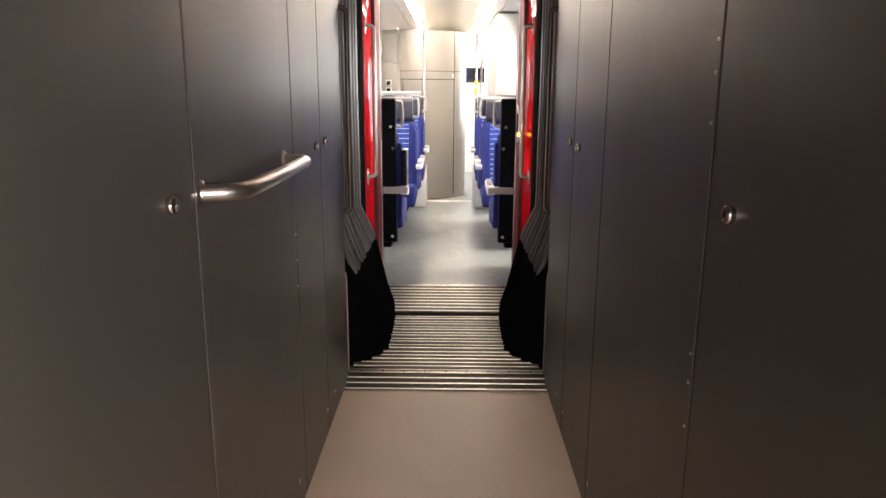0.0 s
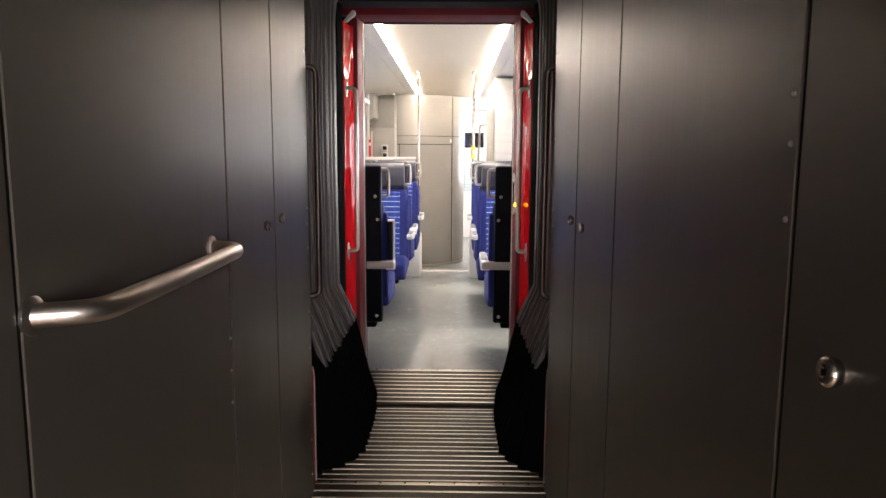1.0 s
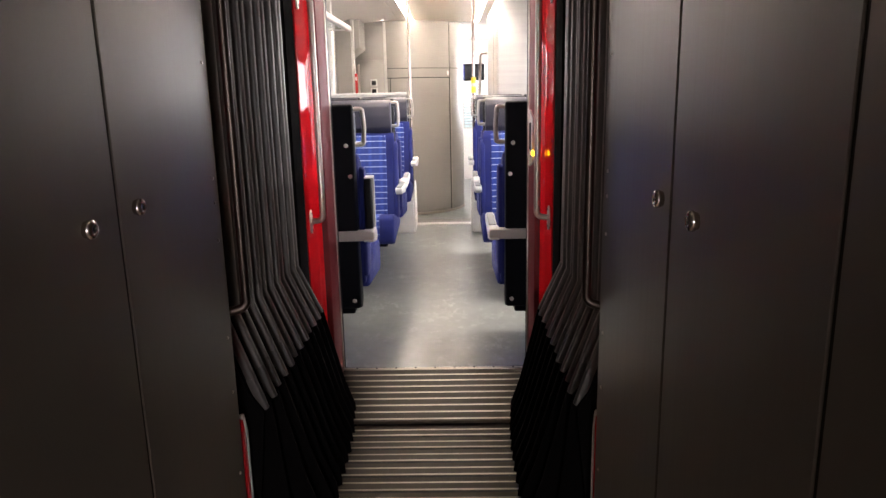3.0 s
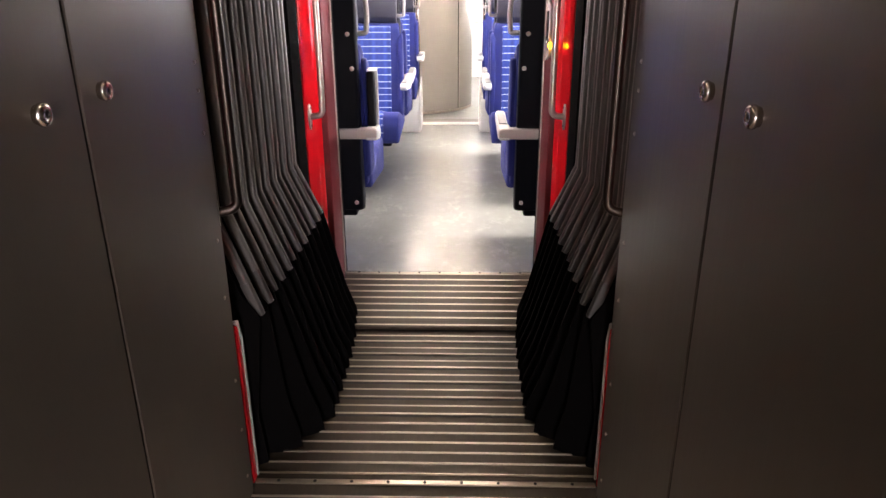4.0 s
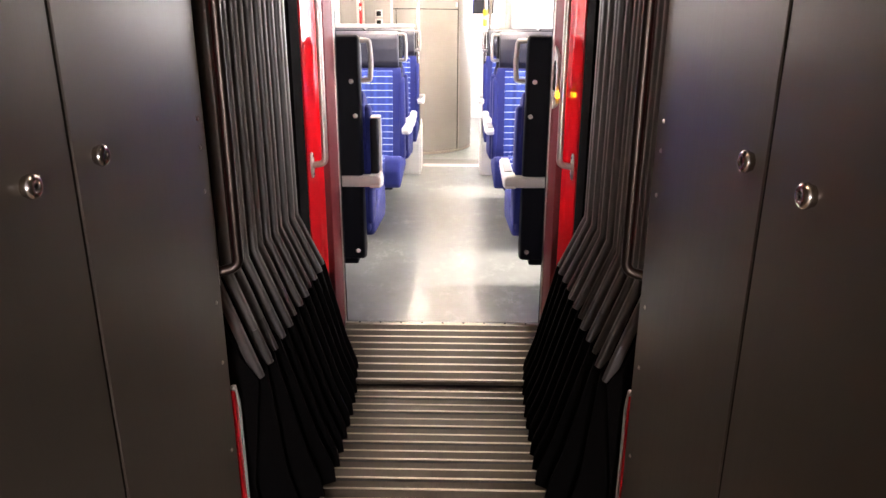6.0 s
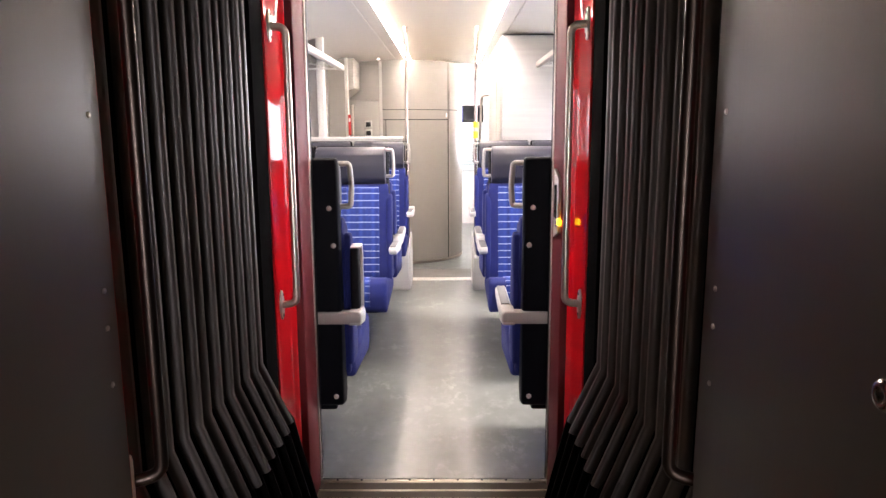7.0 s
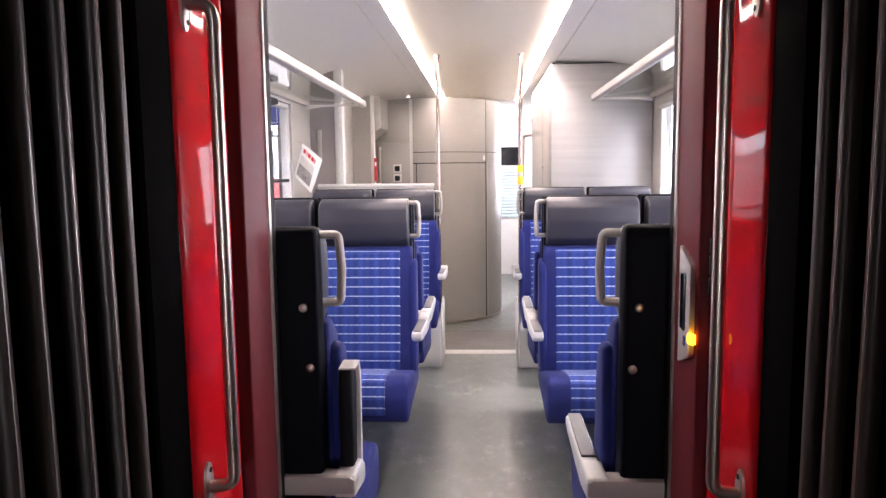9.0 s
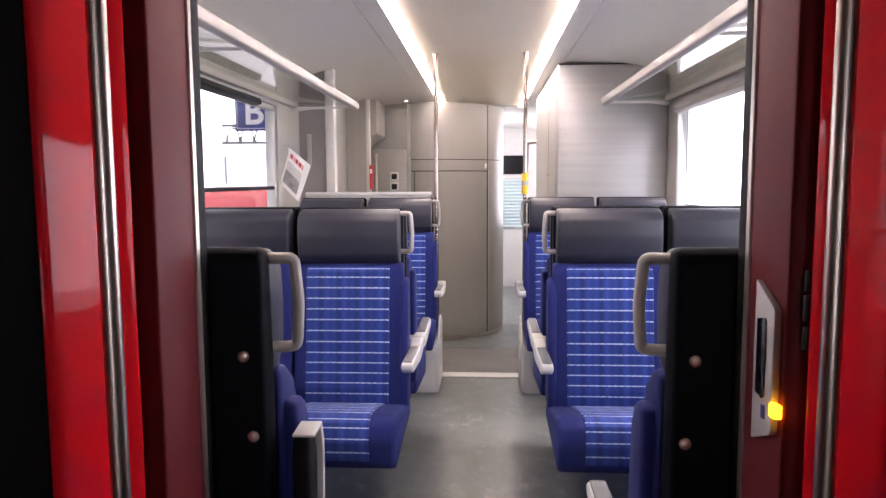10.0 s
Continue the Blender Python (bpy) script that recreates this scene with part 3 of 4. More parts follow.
# door posts of both car ends
for s, side in ((-1, "left"), (1, "right")):
    def plan(pts):
        return [(s * x, y) for x, y in pts]
    post = thing("trim_post_far_" + side, "glossy red and dark red door post of the far car", "door post", kind="structure")
    part("red_cover", prism(plan([(0.66, 6.780), (0.483, 6.780), (0.480, 6.785), (0.4700, 6.890), (0.4660, 6.908), (0.4580, 6.922), (0.4530, 6.934), (0.4560, 6.942), (0.66, 6.942)]), "z", -0.06, 1.913, 0.003), RED, post, "glossy red cover")
    # black piece added for the shaded gap between bellows and red cover
    part("outer_seal", prism(plan([(0.66, 6.70), (0.499, 6.70), (0.487, 6.7440), (0.4855, 6.7790), (0.66, 6.7790)]), "z", -0.06, 1.99), SKIRT, post)
    part("groove", prism(plan([(0.66, 6.9425), (0.480, 6.9425), (0.480, 6.951), (0.66, 6.951)]), "z", -0.06, 1.99), SKIRT, post, "black door pocket")
    ya = 6.962
    for z, h in ((1.075, 0.016), (1.115, 0.018), (1.152, 0.014)) if s > 0 else ():
        part("latch", prism(plan([(0.476, 6.9432), (0.455, 6.9432), (0.4505, 6.9460), (0.4505, 6.9525), (0.476, 6.9525)]), "z", z - h, z + h, 0.002), LATCH, post, "dark grey latch piece in the door pocket")
    part("jamb", prism(plan([(0.66, ya), (0.4365, ya), (0.4345, ya + 0.005), (0.417, 7.052), (0.66, 7.052)]), "z", -0.06, 1.975, 0.003), MAROON, post, "satin dark red jamb")
    part("edge_strip", prism(plan([(0.423, 7.0525), (0.4145, 7.0525), (0.4130, 7.060), (0.423, 7.060)]), "z", -0.02, 1.972), STEEL, post, "thin bright edge strip")
    part("rubber_seal", prism(plan([(0.47, 7.0605), (0.4125, 7.0605), (0.411, 7.075), (0.4125, 7.086), (0.47, 7.086)]), "z", 0.0, 1.972), RUBBER, post)
    part("gusset", prism([(s * 0.486, 1.914), (s * 0.468, 1.914), (s * 0.424, 1.950), (s * 0.424, 1.968), (s * 0.438, 1.968)], "y", 6.80, 6.845, 0.003), GREY_PLASTIC, post, "pale corner gusset")
    near = thing("trim_post_near_" + side, "glossy red door post of the near car", "door post", kind="structure")
    part("red_cover", prism(plan([(0.62, 5.795), (0.506, 5.795), (0.484, 5.765), (0.461, 5.722), (0.468, 5.716), (0.62, 5.716)]), "z", -0.06, 1.955, 0.003), RED, near, "glossy red cover")
    part("lower_guard", prism([(5.722, -0.05), (5.752, -0.05), (5.752, 0.36), (5.738, 0.41), (5.722, 0.42)], "x", *sorted((s * 0.453, s * 0.4605)), 0.003), RED, near, "red lower guard")
    part("guard_edge", prism([(5.753, -0.05), (5.762, -0.05), (5.762, 0.37), (5.742, 0.425), (5.722, 0.432), (5.722, 0.4215), (5.739, 0.412), (5.753, 0.362)], "x", *sorted((s * 0.451, s * 0.4605)), 0.002), GREY_PLASTIC, near, "pale lower guard edge")
    end_handle(s, 0.4745, 6.822, (-0.997, -0.078), 6.822, 0.727, 1.584, "handles of the far door")
    end_handle(s, 0.4725, 5.744, (-0.88, 0.47), 5.760, 0.70, 1.562, "handles of the near door", SHADED_STEEL, "upright steel grab handle at the bellows, coloured as in shade")

head = thing("trim_lintel", "dark red lintel over the gangway door", "door frame", kind="structure")
part("lintel_front", prism([(6.86, 2.06), (6.86, 1.990), (6.90, 1.965), (7.052, 1.953), (7.052, 2.06)], "x", -0.66, 0.66, 0.003), MAROON, head)
part("rubber_seal", box(-0.47, 0.47, 7.0605, 7.086, 1.950, 1.985), RUBBER, head)
tagged(part("wall_over_gangway", box(-0.66, 0.66, 6.70, 6.855, 1.99, 2.14), RUBBER), "black header above the bellows", "wall", kind="structure")
tagged(part("wall_over_corridor", box(-0.62, 0.62, 5.702, 5.79, 1.99, 2.14), RUBBER), "black header at the near car end", "wall", kind="structure")

# push button unit on the right jamb
unit = thing("door_button_unit", "pale door button unit with lit amber button", "push button", at=(0.4245, 7.000, 1.028))
unit.rotation_euler = (0, 0, radians(8.3))
part("housing", prism([(0.022, 0.116), (0.020, 0.116), (-0.024, 0.084), (-0.028, 0.078), (-0.028, -0.090), (-0.024, -0.097), (0.020, -0.116), (0.022, -0.116)], "x", -0.006, 0.006, 0.002), LIGHT_PLASTIC, unit)
part("slot", prism([(0.012, 0.062), (-0.008, 0.066), (-0.011, 0.060), (-0.011, -0.045), (-0.006, -0.050), (0.012, -0.044)], "x", -0.0080, -0.0050, 0.001), SCREEN, unit, "narrow dark display slot")
part("small_window", box(-0.0075, -0.0050, -0.014, -0.004, -0.078, -0.058, 0.001), NAVY, unit)
part("button", box(-0.010, 0.001, -0.046, -0.028, -0.068, -0.048, 0.003, 3), AMBER, unit, "lit amber push button")

# ---- saloon of the second car ----
YE = 13.7
tagged(part("floor_saloon", box(-1.36, 1.36, 7.066, 10.60, -0.08, 0.0), GREY_FLOOR), "scuffed grey vinyl saloon floor", "floor", kind="structure")
tagged(part("floor_ramp", prism([(10.602, -0.10), (10.602, 0.0), (12.9, -0.39), (12.9, -0.49)], "x", -1.36, 1.36), RAMP_FLOOR), "brown grey ramp down to the entrance", "floor", kind="structure")
tagged(part("floor_entrance", box(-1.36, 1.36, 12.902, 18.0, -0.50, -0.39), GREY_FLOOR), "grey vinyl entrance floor", "floor", kind="structure")
tagged(part("trim_ramp_strip", box(-0.62, 0.62, 10.475, 10.58, 0.0005, 0.006, 0.002), LIGHT_PLASTIC), "pale edge strip before the ramp", "floor strip", kind="structure")

CEIL = 2.10
ceil = tagged(part("ceiling_centre", prism([(-0.394, CEIL + 0.011), (-0.26, CEIL + 0.020), (0, CEIL + 0.026), (0.26, CEIL + 0.020), (0.394, CEIL + 0.011), (0.394, CEIL + 0.064), (-0.394, CEIL + 0.064)], "y", 7.09, 13.9), CENTRE), "white centre ceiling panel with light strips beside it", "ceiling", kind="structure")
for s, side in ((-1, "left"), (1, "right")):
    tagged(part("ceiling_band_" + side, prism([(s * 0.455, CEIL), (s * 0.568, CEIL - 0.002), (s * 0.568, CEIL + 0.04), (s * 0.455, CEIL + 0.05)], "y", 7.09, 13.9), WHITE), "narrow white ceiling band beside the light strip", "ceiling", kind="structure")
    arc = [(0.573, CEIL - 0.002), (0.75, CEIL - 0.004), (0.95, CEIL - 0.018), (1.12, CEIL - 0.045), (1.24, CEIL - 0.085), (1.32, CEIL - 0.14), (1.36, CEIL - 0.14), (1.36, CEIL + 0.06), (0.573, CEIL + 0.06)]
    tagged(part("ceiling_side_" + side, prism([(s * x, z) for x, z in arc], "y", 7.09, 13.9), WHITE), "gently curved white side ceiling panel", "ceiling", kind="structure")
    lt = thing("light_strip", "long glowing fluorescent ceiling light strip", "ceiling light", "light strips of the saloon", at=(s * 0.4235, 10.45, CEIL))
    part("channel", box(-0.031, 0.031, -3.36, 3.36, 0.024, 0.050), WHITE, lt)
    part("diffuser", box(-0.0215, 0.0215, -3.355, 3.355, -0.004, 0.022, 0.004), LAMP, lt, "glowing white diffuser")
tagged(part("roof_saloon", box(-1.45, 1.45, 7.06, 18.1, 2.17, 2.26), PALE), "closed roof above the ceiling panels", "roof", kind="structure")

# end wall beside the gangway door
for s, side in ((-1, "left"), (1, "right")):
    tagged(part("wall_end_" + side, box(*sorted((s * 0.472, s * 1.36)), 7.053, 7.084, -0.08, 2.17), PALE), "pale saloon end wall beside gangway door", "wall", kind="structure")
tagged(part("wall_end_top", box(-0.472, 0.472, 7.061, 7.084, 1.985, 2.17), PALE), "pale saloon wall above gangway door", "wall", kind="structure")

WINDOWS = {-1: ((7.45, 8.75), (8.98, 10.40)), 1: ((7.45, 8.95), (9.20, 10.70))}
ZW0, ZW1 = 0.77, 1.765
n_win = 0
for s, side in ((-1, "left"), (1, "right")):
    wall = bmesh.new()
    x0, x1 = sorted((s * 1.285, s * 1.36))
    end = 18.0
    cube(wall, x0, x1, 7.085, end, -0.50, ZW0)
    cuts = list(WINDOWS[s]) + ([(14.8, 16.0)] if s > 0 else [])
    cube(wall, x0, x1, 7.085, end, ZW1, 2.17)
    last = 7.085
    for a, b in cuts:
        cube(wall, x0, x1, last, a, ZW0, ZW1)
        last = b
    cube(wall, x0, x1, last, end, ZW0, ZW1)
    tagged(part("wall_saloon_" + side, wall, PALE, smooth=False), "pale laminate side wall with wide windows", "wall", kind="structure")
    for a, b in cuts:
        n_win += 1
        wnd = thing("window_%d" % n_win, "wide train window with pale frame", "window", kind="structure", at=(s * 1.32, (a + b) / 2, (ZW0 + ZW1) / 2))
        hw, hh = (b - a) / 2, (ZW1 - ZW0) / 2
        for nm, q in (("frame_bar", (-hw, hw, hh - 0.03, hh)), ("frame_bar", (-hw, hw, -hh, -hh + 0.03)), ("frame_bar", (-hw, -hw + 0.03, -hh + 0.031, hh - 0.031)), ("frame_bar", (hw - 0.03, hw, -hh + 0.031, hh - 0.031))):
            part(nm, box(-0.037, 0.02, q[0], q[1], q[2], q[3], 0.006), LIGHT_PLASTIC, wnd)
        pane = part("pane", box(-0.004, 0.004, -hw + 0.03, hw - 0.03, -hh + 0.03, hh - 0.03), GLASS, wnd)
        pane.visible_shadow = False
        if b < 11:
            if s < 0:
                part("transom", box(-0.012, 0.016, -hw + 0.03, hw - 0.03, -0.030, -0.008, 0.004), RUBBER, wnd, "dark transom bar")
            part("blind_cassette", prism([(-s * 0.075, hh - 0.035), (-s * 0.04, hh - (0.046 if s < 0 else 0.055)), (-s * 0.02, hh - 0.045), (-s * 0.02, hh - 0.004), (-s * 0.07, hh - 0.004)], "y", -hw + 0.05, hw - (0.42 if s < 0 else 0.05), 0.004), GREY_PLASTIC if s > 0 else RUBBER, wnd, "roller blind cassette")

# luggage racks
for s, x, y1, z in ((-1, 0.845, 10.76, 1.80), (1, 0.835, 10.85, 1.825)):
    rack = thing("luggage_rack", "glass luggage rack with pale front rail", "luggage rack", "luggage racks", at=(s * x, 7.1, z))
    ln = y1 - 7.1
    part("front_rail", prism([(-s * 0.020, -0.026), (s * 0.004, -0.034), (s * 0.026, -0.026), (s * 0.032, -0.006), (s * 0.018, 0.018), (-s * 0.004, 0.026), (-s * 0.020, 0.012)], "y", 0, ln, 0.006), RAIL_GREY, rack, "pale rounded front rail")
    sh = part("shelf", prism([(s * 0.02, -0.006), (s * 0.42, 0.012), (s * 0.42, 0.020), (s * 0.02, 0.002)], "y", 0.02, ln - 0.02), SHELF_GLASS, rack, "clear glass shelf", smooth=False)
    part("wall_rail", box(*sorted((s * 0.405, s * 0.44)), 0, ln, -0.014, 0.026, 0.004), GREY_PLASTIC, rack)
    for yb in (0.06, 1.52, ln - 0.03):
        part("bracket", prism([(s * 0.015, -0.022), (s * 0.30, -0.024), (s * 0.42, -0.040), (s * 0.44, -0.014), (s * 0.42, -0.007), (s * 0.015, -0.010)], "y", yb, yb + 0.016, 0.003), LIGHT_PLASTIC, rack)

# ---- seats ----


def shoulders(bm, z0, z1, k):
    """Draws the top of a cushion in, from its full width at z0 to k of it at z1."""
    for v in bm.verts:
        t = min(1.0, max(0.0, (v.co.z - z0) / (z1 - z0)))
        v.co.x *= 1 + (k - 1) * t * t * (3 - 2 * t)
    return bm


def build_seat(side, raised, handle=True, wall_side=0):
    """A train seat that faces +y, on the floor plane at the middle of its back. side: on which x side the aisle lies."""
    def wide(wall, aisle):
        return (-wall, wall) if side == 0 else tuple(sorted((-side * wall, side * aisle)))
    st = thing("train_seat", "royal blue dashed moquette train seat with dark leatherette headrest", "seat", "saloon seats")
    part("back_shell", prism([(0.0, 0.275), (0.075, 0.255), (0.11, 0.30), (0.085, 0.55), (0.058, 1.160), (0.045, 1.180), (0.012, 1.180), (0.0, 1.162)], "x", -0.2095, 0.2095, 0.012, 3), SHELL, st, "black moulded back shell")
    hr = part("headrest", prism([(0.064, 0.955), (0.118, 0.962), (0.150, 0.995), (0.156, 1.07), (0.148, 1.135), (0.125, 1.160), (0.090, 1.173), (0.060, 1.176)], "x", -0.202, 0.202, 0.010, 3), LEATHER, st, "dark grey leatherette headrest")
    part("backrest", shoulders(prism([(0.085, 0.36), (0.225, 0.37), (0.220, 0.48), (0.187, 0.62), (0.175, 0.75), (0.150, 0.93), (0.125, 0.962), (0.070, 0.962)], "x", *wide(0.214, 0.226), 0.014, 3), 0.90, 0.95, 0.95), BLUE, st, "plain blue backrest bolster")
    part("backrest_insert", prism([(0.15, 0.38), (0.228, 0.40), (0.224, 0.48), (0.191, 0.62), (0.180, 0.75), (0.156, 0.93), (0.135, 0.95), (0.10, 0.95)], "x", -0.165, 0.165, 0.004), PATTERN, st, "patterned moquette insert")
    if side:
        part("side_wing", prism([(0.085, 0.40), (0.226, 0.40), (0.220, 0.50), (0.196, 0.64), (0.184, 0.76), (0.174, 0.85), (0.155, 0.888), (0.125, 0.905), (0.085, 0.90)], "x", *sorted((side * 0.206, side * 0.239)), 0.013, 3), BLUE, st, "plain blue side wing")
    part("seat_cushion", prism([(0.12, 0.34), (0.45, 0.312), (0.565, 0.300), (0.600, 0.325), (0.612, 0.41), (0.590, 0.470), (0.54, 0.488), (0.40, 0.462), (0.24, 0.420), (0.12, 0.41)], "x", *wide(0.216, 0.240), 0.018, 3), BLUE, st, "plain blue seat cushion")
    part("seat_insert", prism([(0.19, 0.38), (0.57, 0.33), (0.608, 0.345), (0.6165, 0.41), (0.594, 0.4735), (0.541, 0.492), (0.40, 0.466), (0.24, 0.4245), (0.20, 0.42)], "x", -0.150, 0.150, 0.004), PATTERN, st, "patterned moquette insert")
    part("seat_pan", prism([(0.08, 0.30), (0.38, 0.305), (0.42, 0.325), (0.12, 0.345)], "x", -0.15, 0.15, 0.006), SHELL, st, "black seat pan")
    for x in (-0.178, 0.178):
        for z in (1.005, 0.872, 0.31):
            if (x > 0) == (side > 0) or side == 0:
                part("screw", lathe([(0.0095, 0.0), (0.0095, 0.003), (0.006, 0.0055)], Matrix.Translation((x if z > 0.9 else x + (0.012 if x > 0 else -0.012) * (1 if z > 0.5 else 0.4), 0.0005, z)) @ pose(0, 0, 0, 90, 0, 0), 12), STEEL, st)
    if side:
        s = side
        if handle:
            x0 = s * 0.200
            pts = fillet([(x0 - s * 0.012, 0.072, 1.157), (x0 + s * 0.042, 0.080, 1.157), (x0 + s * 0.048, 0.082, 1.08), (x0 + s * 0.044, 0.080, 1.004), (x0 - s * 0.012, 0.070, 1.004)], 0.012, 4)
            bm = tube(pts, 0.0100, 12)
            for v in bm.verts:
                v.co.y = 0.078 + (v.co.y - 0.078) * 1.35
            part("grab_handle", bm, GREY_PLASTIC, st, "warm grey plastic grab handle")
        part("arm_bracket", prism([(s * 0.06, 0.588), (s * 0.275, 0.588), (s * 0.284, 0.596), (s * 0.284, 0.624), (s * 0.272, 0.632), (s * 0.06, 0.630)], "y", -0.018, 0.035, 0.005), GREY_PLASTIC, st, "grey armrest bracket")
        part("arm_joint", prism([(-0.02, 0.585), (0.10, 0.566), (0.122, 0.576), (0.118, 0.612), (0.09, 0.632), (-0.01, 0.634)], "x", *sorted((s * 0.236, s * 0.284)), 0.008, 3), LIGHT_PLASTIC, st, "light grey armrest joint")
        if raised:
            part("armrest", prism([(0.035, 0.60), (0.09, 0.60), (0.098, 0.815), (0.088, 0.856), (0.045, 0.856), (0.035, 0.815)], "x", *sorted((s * 0.240, s * 0.272)), 0.010, 3), DARK_PAD, st, "raised dark armrest")
            part("armrest_edge", prism([(0.085, 0.60), (0.103, 0.60), (0.110, 0.825), (0.095, 0.866), (0.037, 0.862), (0.037, 0.857), (0.086, 0.857), (0.0975, 0.815)], "x", *sorted((s * 0.243, s * 0.281)), 0.002), LIGHT_PLASTIC, st, "light grey armrest edge")
        else:
            part("armrest", prism([(0.06, 0.582), (0.12, 0.562), (0.38, 0.588), (0.410, 0.604), (0.408, 0.626), (0.385, 0.632), (0.10, 0.622)], "x", *sorted((s * 0.238, s * 0.282)), 0.008, 3), LIGHT_PLASTIC, st, "light grey lowered armrest")
            part("arm_pad", prism([(0.13, 0.618), (0.385, 0.6310), (0.400, 0.631), (0.390, 0.6370), (0.13, 0.628)], "x", *sorted((s * 0.243, s * 0.277)), 0.002), ARM_PAD, st, "dark armrest pad")
    else:
        part("cantilever", prism([(0.10, 0.215), (0.25, 0.215), (0.30, 0.295), (0.08, 0.30)], "x", *sorted((-wall_side * 0.60, wall_side * 0.335)), 0.01), SHELL, st, "black cantilever beam fixed to the side wall")
    return st


XA, XW = 0.512, 0.950
FACE = {1: 0, -1: 180}
kinds = {}


def put_seat(key, m, label=""):
    if key not in kinds:
        ob = build_seat(*key)
        ob.matrix_basis = m
        kinds[key] = ob
    else:
        ob = copy_thing(kinds[key], m)
    if label:
        ob["label"] = label
    return ob


ROWS_OF_SEATS = ((7.092, 1), (8.862, -1), (8.890, 1), (10.525, -1))
for r, (y, face) in enumerate(ROWS_OF_SEATS):
    for s in (-1, 1):
        local_aisle = -s * face
        lab = "royal blue dashed moquette train seat facing the gangway" if face < 0 else "royal blue dashed train seat with black back shell"
        raised = r == 0 and s < 0
        put_seat((local_aisle, raised, r != 2), pose(s * (XA + (0.021 if r == 0 else 0) + (0.006 if r == 0 and s < 0 else 0)), y, 0, 0, 0, FACE[face]), lab + (", armrest raised" if raised else ""))
        put_seat((0, False, False, -local_aisle), pose(s * (XW + (0.021 if r == 0 else 0)), y, 0, 0, 0, FACE[face]), "royal blue dashed train seat beside the window")

# plinths under the seats before the ramp
for s in (-1, 1):
    pl = thing("seat_plinth", "light grey metal plinth under the last seat", "seat plinth", "seat plinths", at=(s * 0.47, 10.32, 0))
    part("casing", prism([(-0.20, 0.0), (0.19, 0.0), (0.20, 0.02), (0.20, 0.33), (0.17, 0.37), (-0.17, 0.30), (-0.20, 0.26)], "x", -0.21, 0.21, 0.010), LIGHT_PLASTIC, pl)
    part("side_plate", prism([(-0.19, 0.004), (0.195, 0.004), (0.195, 0.36), (0.10, 0.43), (-0.02, 0.44), (-0.16, 0.30)], "x", *sorted((-s * 0.2105, -s * 0.219)), 0.003), LIGHT_PLASTIC, pl)

# ---- far end of the saloon ----
for s in (-1, 1):
    pole = thing("grab_pole", "slim steel grab pole from plinth to ceiling", "grab pole", "grab poles", at=(s * 0.288, 10.56, 0))
    part("pole_tube", tube([(0, 0, 0.0), (0, 0, 1.2), (0, 0, CEIL - 0.001)], 0.0135, 14), POLE, pole)
    part("flange", lathe([(0.020, CEIL - 0.010), (0.020, CEIL - 0.001)], Matrix.Identity(4), 16), POLE, pole)
    if s > 0:
        part("grip_sleeve", tube([(0, 0, 1.20), (0, 0, 1.335)], 0.021, 14), YELLOW, pole, "yellow grip sleeve")
        part("grip_band", tube([(0, 0, 1.255), (0, 0, 1.285)], 0.0215, 14), GREY_PLASTIC, pole)

scr = thing("seat_screen", "pale rail and low screen behind the last seats", "partition", at=(-0.73, 10.545, 0))
part("top_rail", box(-0.42, 0.41, -0.012, 0.016, 1.196, 1.216, 0.005), LIGHT_PLASTIC, scr, "pale top rail")
part("panel", box(-0.42, 0.40, -0.004, 0.010, 0.02, 1.196), PALE, scr)

cab = thing("tall_cabinet", "tall pale laminate equipment cabinet beside the aisle", "cabinet", at=(0.905, 11.9, -0.39))
part("carcass", box(-0.375, 0.375, -1.0, 1.0, 0.0, 2.475, 0.012), PALE_METAL, cab)
part("door", box(-0.3785, -0.3755, -0.88, 0.70, 0.25, 2.36, 0.001), PALE, cab, "flush cabinet door")
part("door_joint", box(-0.3800, -0.3788, -0.36, -0.355, 1.4, 2.36), RUBBER, cab)
part("lock_knob", lathe([(0.012, 0), (0.012, 0.008), (0.006, 0.012)], pose(-0.379, -0.40, 1.72, 0, -90, 0), 12), STEEL, cab)
part("top_joint", box(-0.372, 0.372, -1.003, -0.9995, 2.46, 2.470), RUBBER, cab)

part_l = thing("draught_screen", "pale mauve grey draught screen at the entrance", "partition", at=(-1.17, 10.93, 0))
part("panel", box(-0.115, 0.075, -0.012, 0.012, -0.10, 2.06), MAUVE, part_l)
part("edge_post", box(0.076, 0.140, -0.028, 0.05, -0.10, 2.09, 0.010), LIGHT_PLASTIC, part_l, "pale rounded edge post")
part("notice_frame", box(-0.060, -0.028, -0.020, -0.0125, 1.40, 1.62, 0.002), GREY_PLASTIC, part_l)

# lavatory module with a rounded front and the wall to its left
CX, CY, R = -0.57, 14.03, 0.81
lav = thing("lavatory_module", "rounded grey lavatory module with a sliding door", "lavatory cabin")


def curved(r0, r1, a0, a1, z0, z1, n=28):
    ring = [(CX + r0 * math.sin(a0 + (a1 - a0) * i / n), CY - r0 * math.cos(a0 + (a1 - a0) * i / n)) for i in range(n + 1)]
    ring += [(CX + r1 * math.sin(a1 + (a0 - a1) * i / n), CY - r1 * math.cos(a1 + (a0 - a1) * i / n)) for i in range(n + 1)]
    return prism(ring, "z", z0, z1)


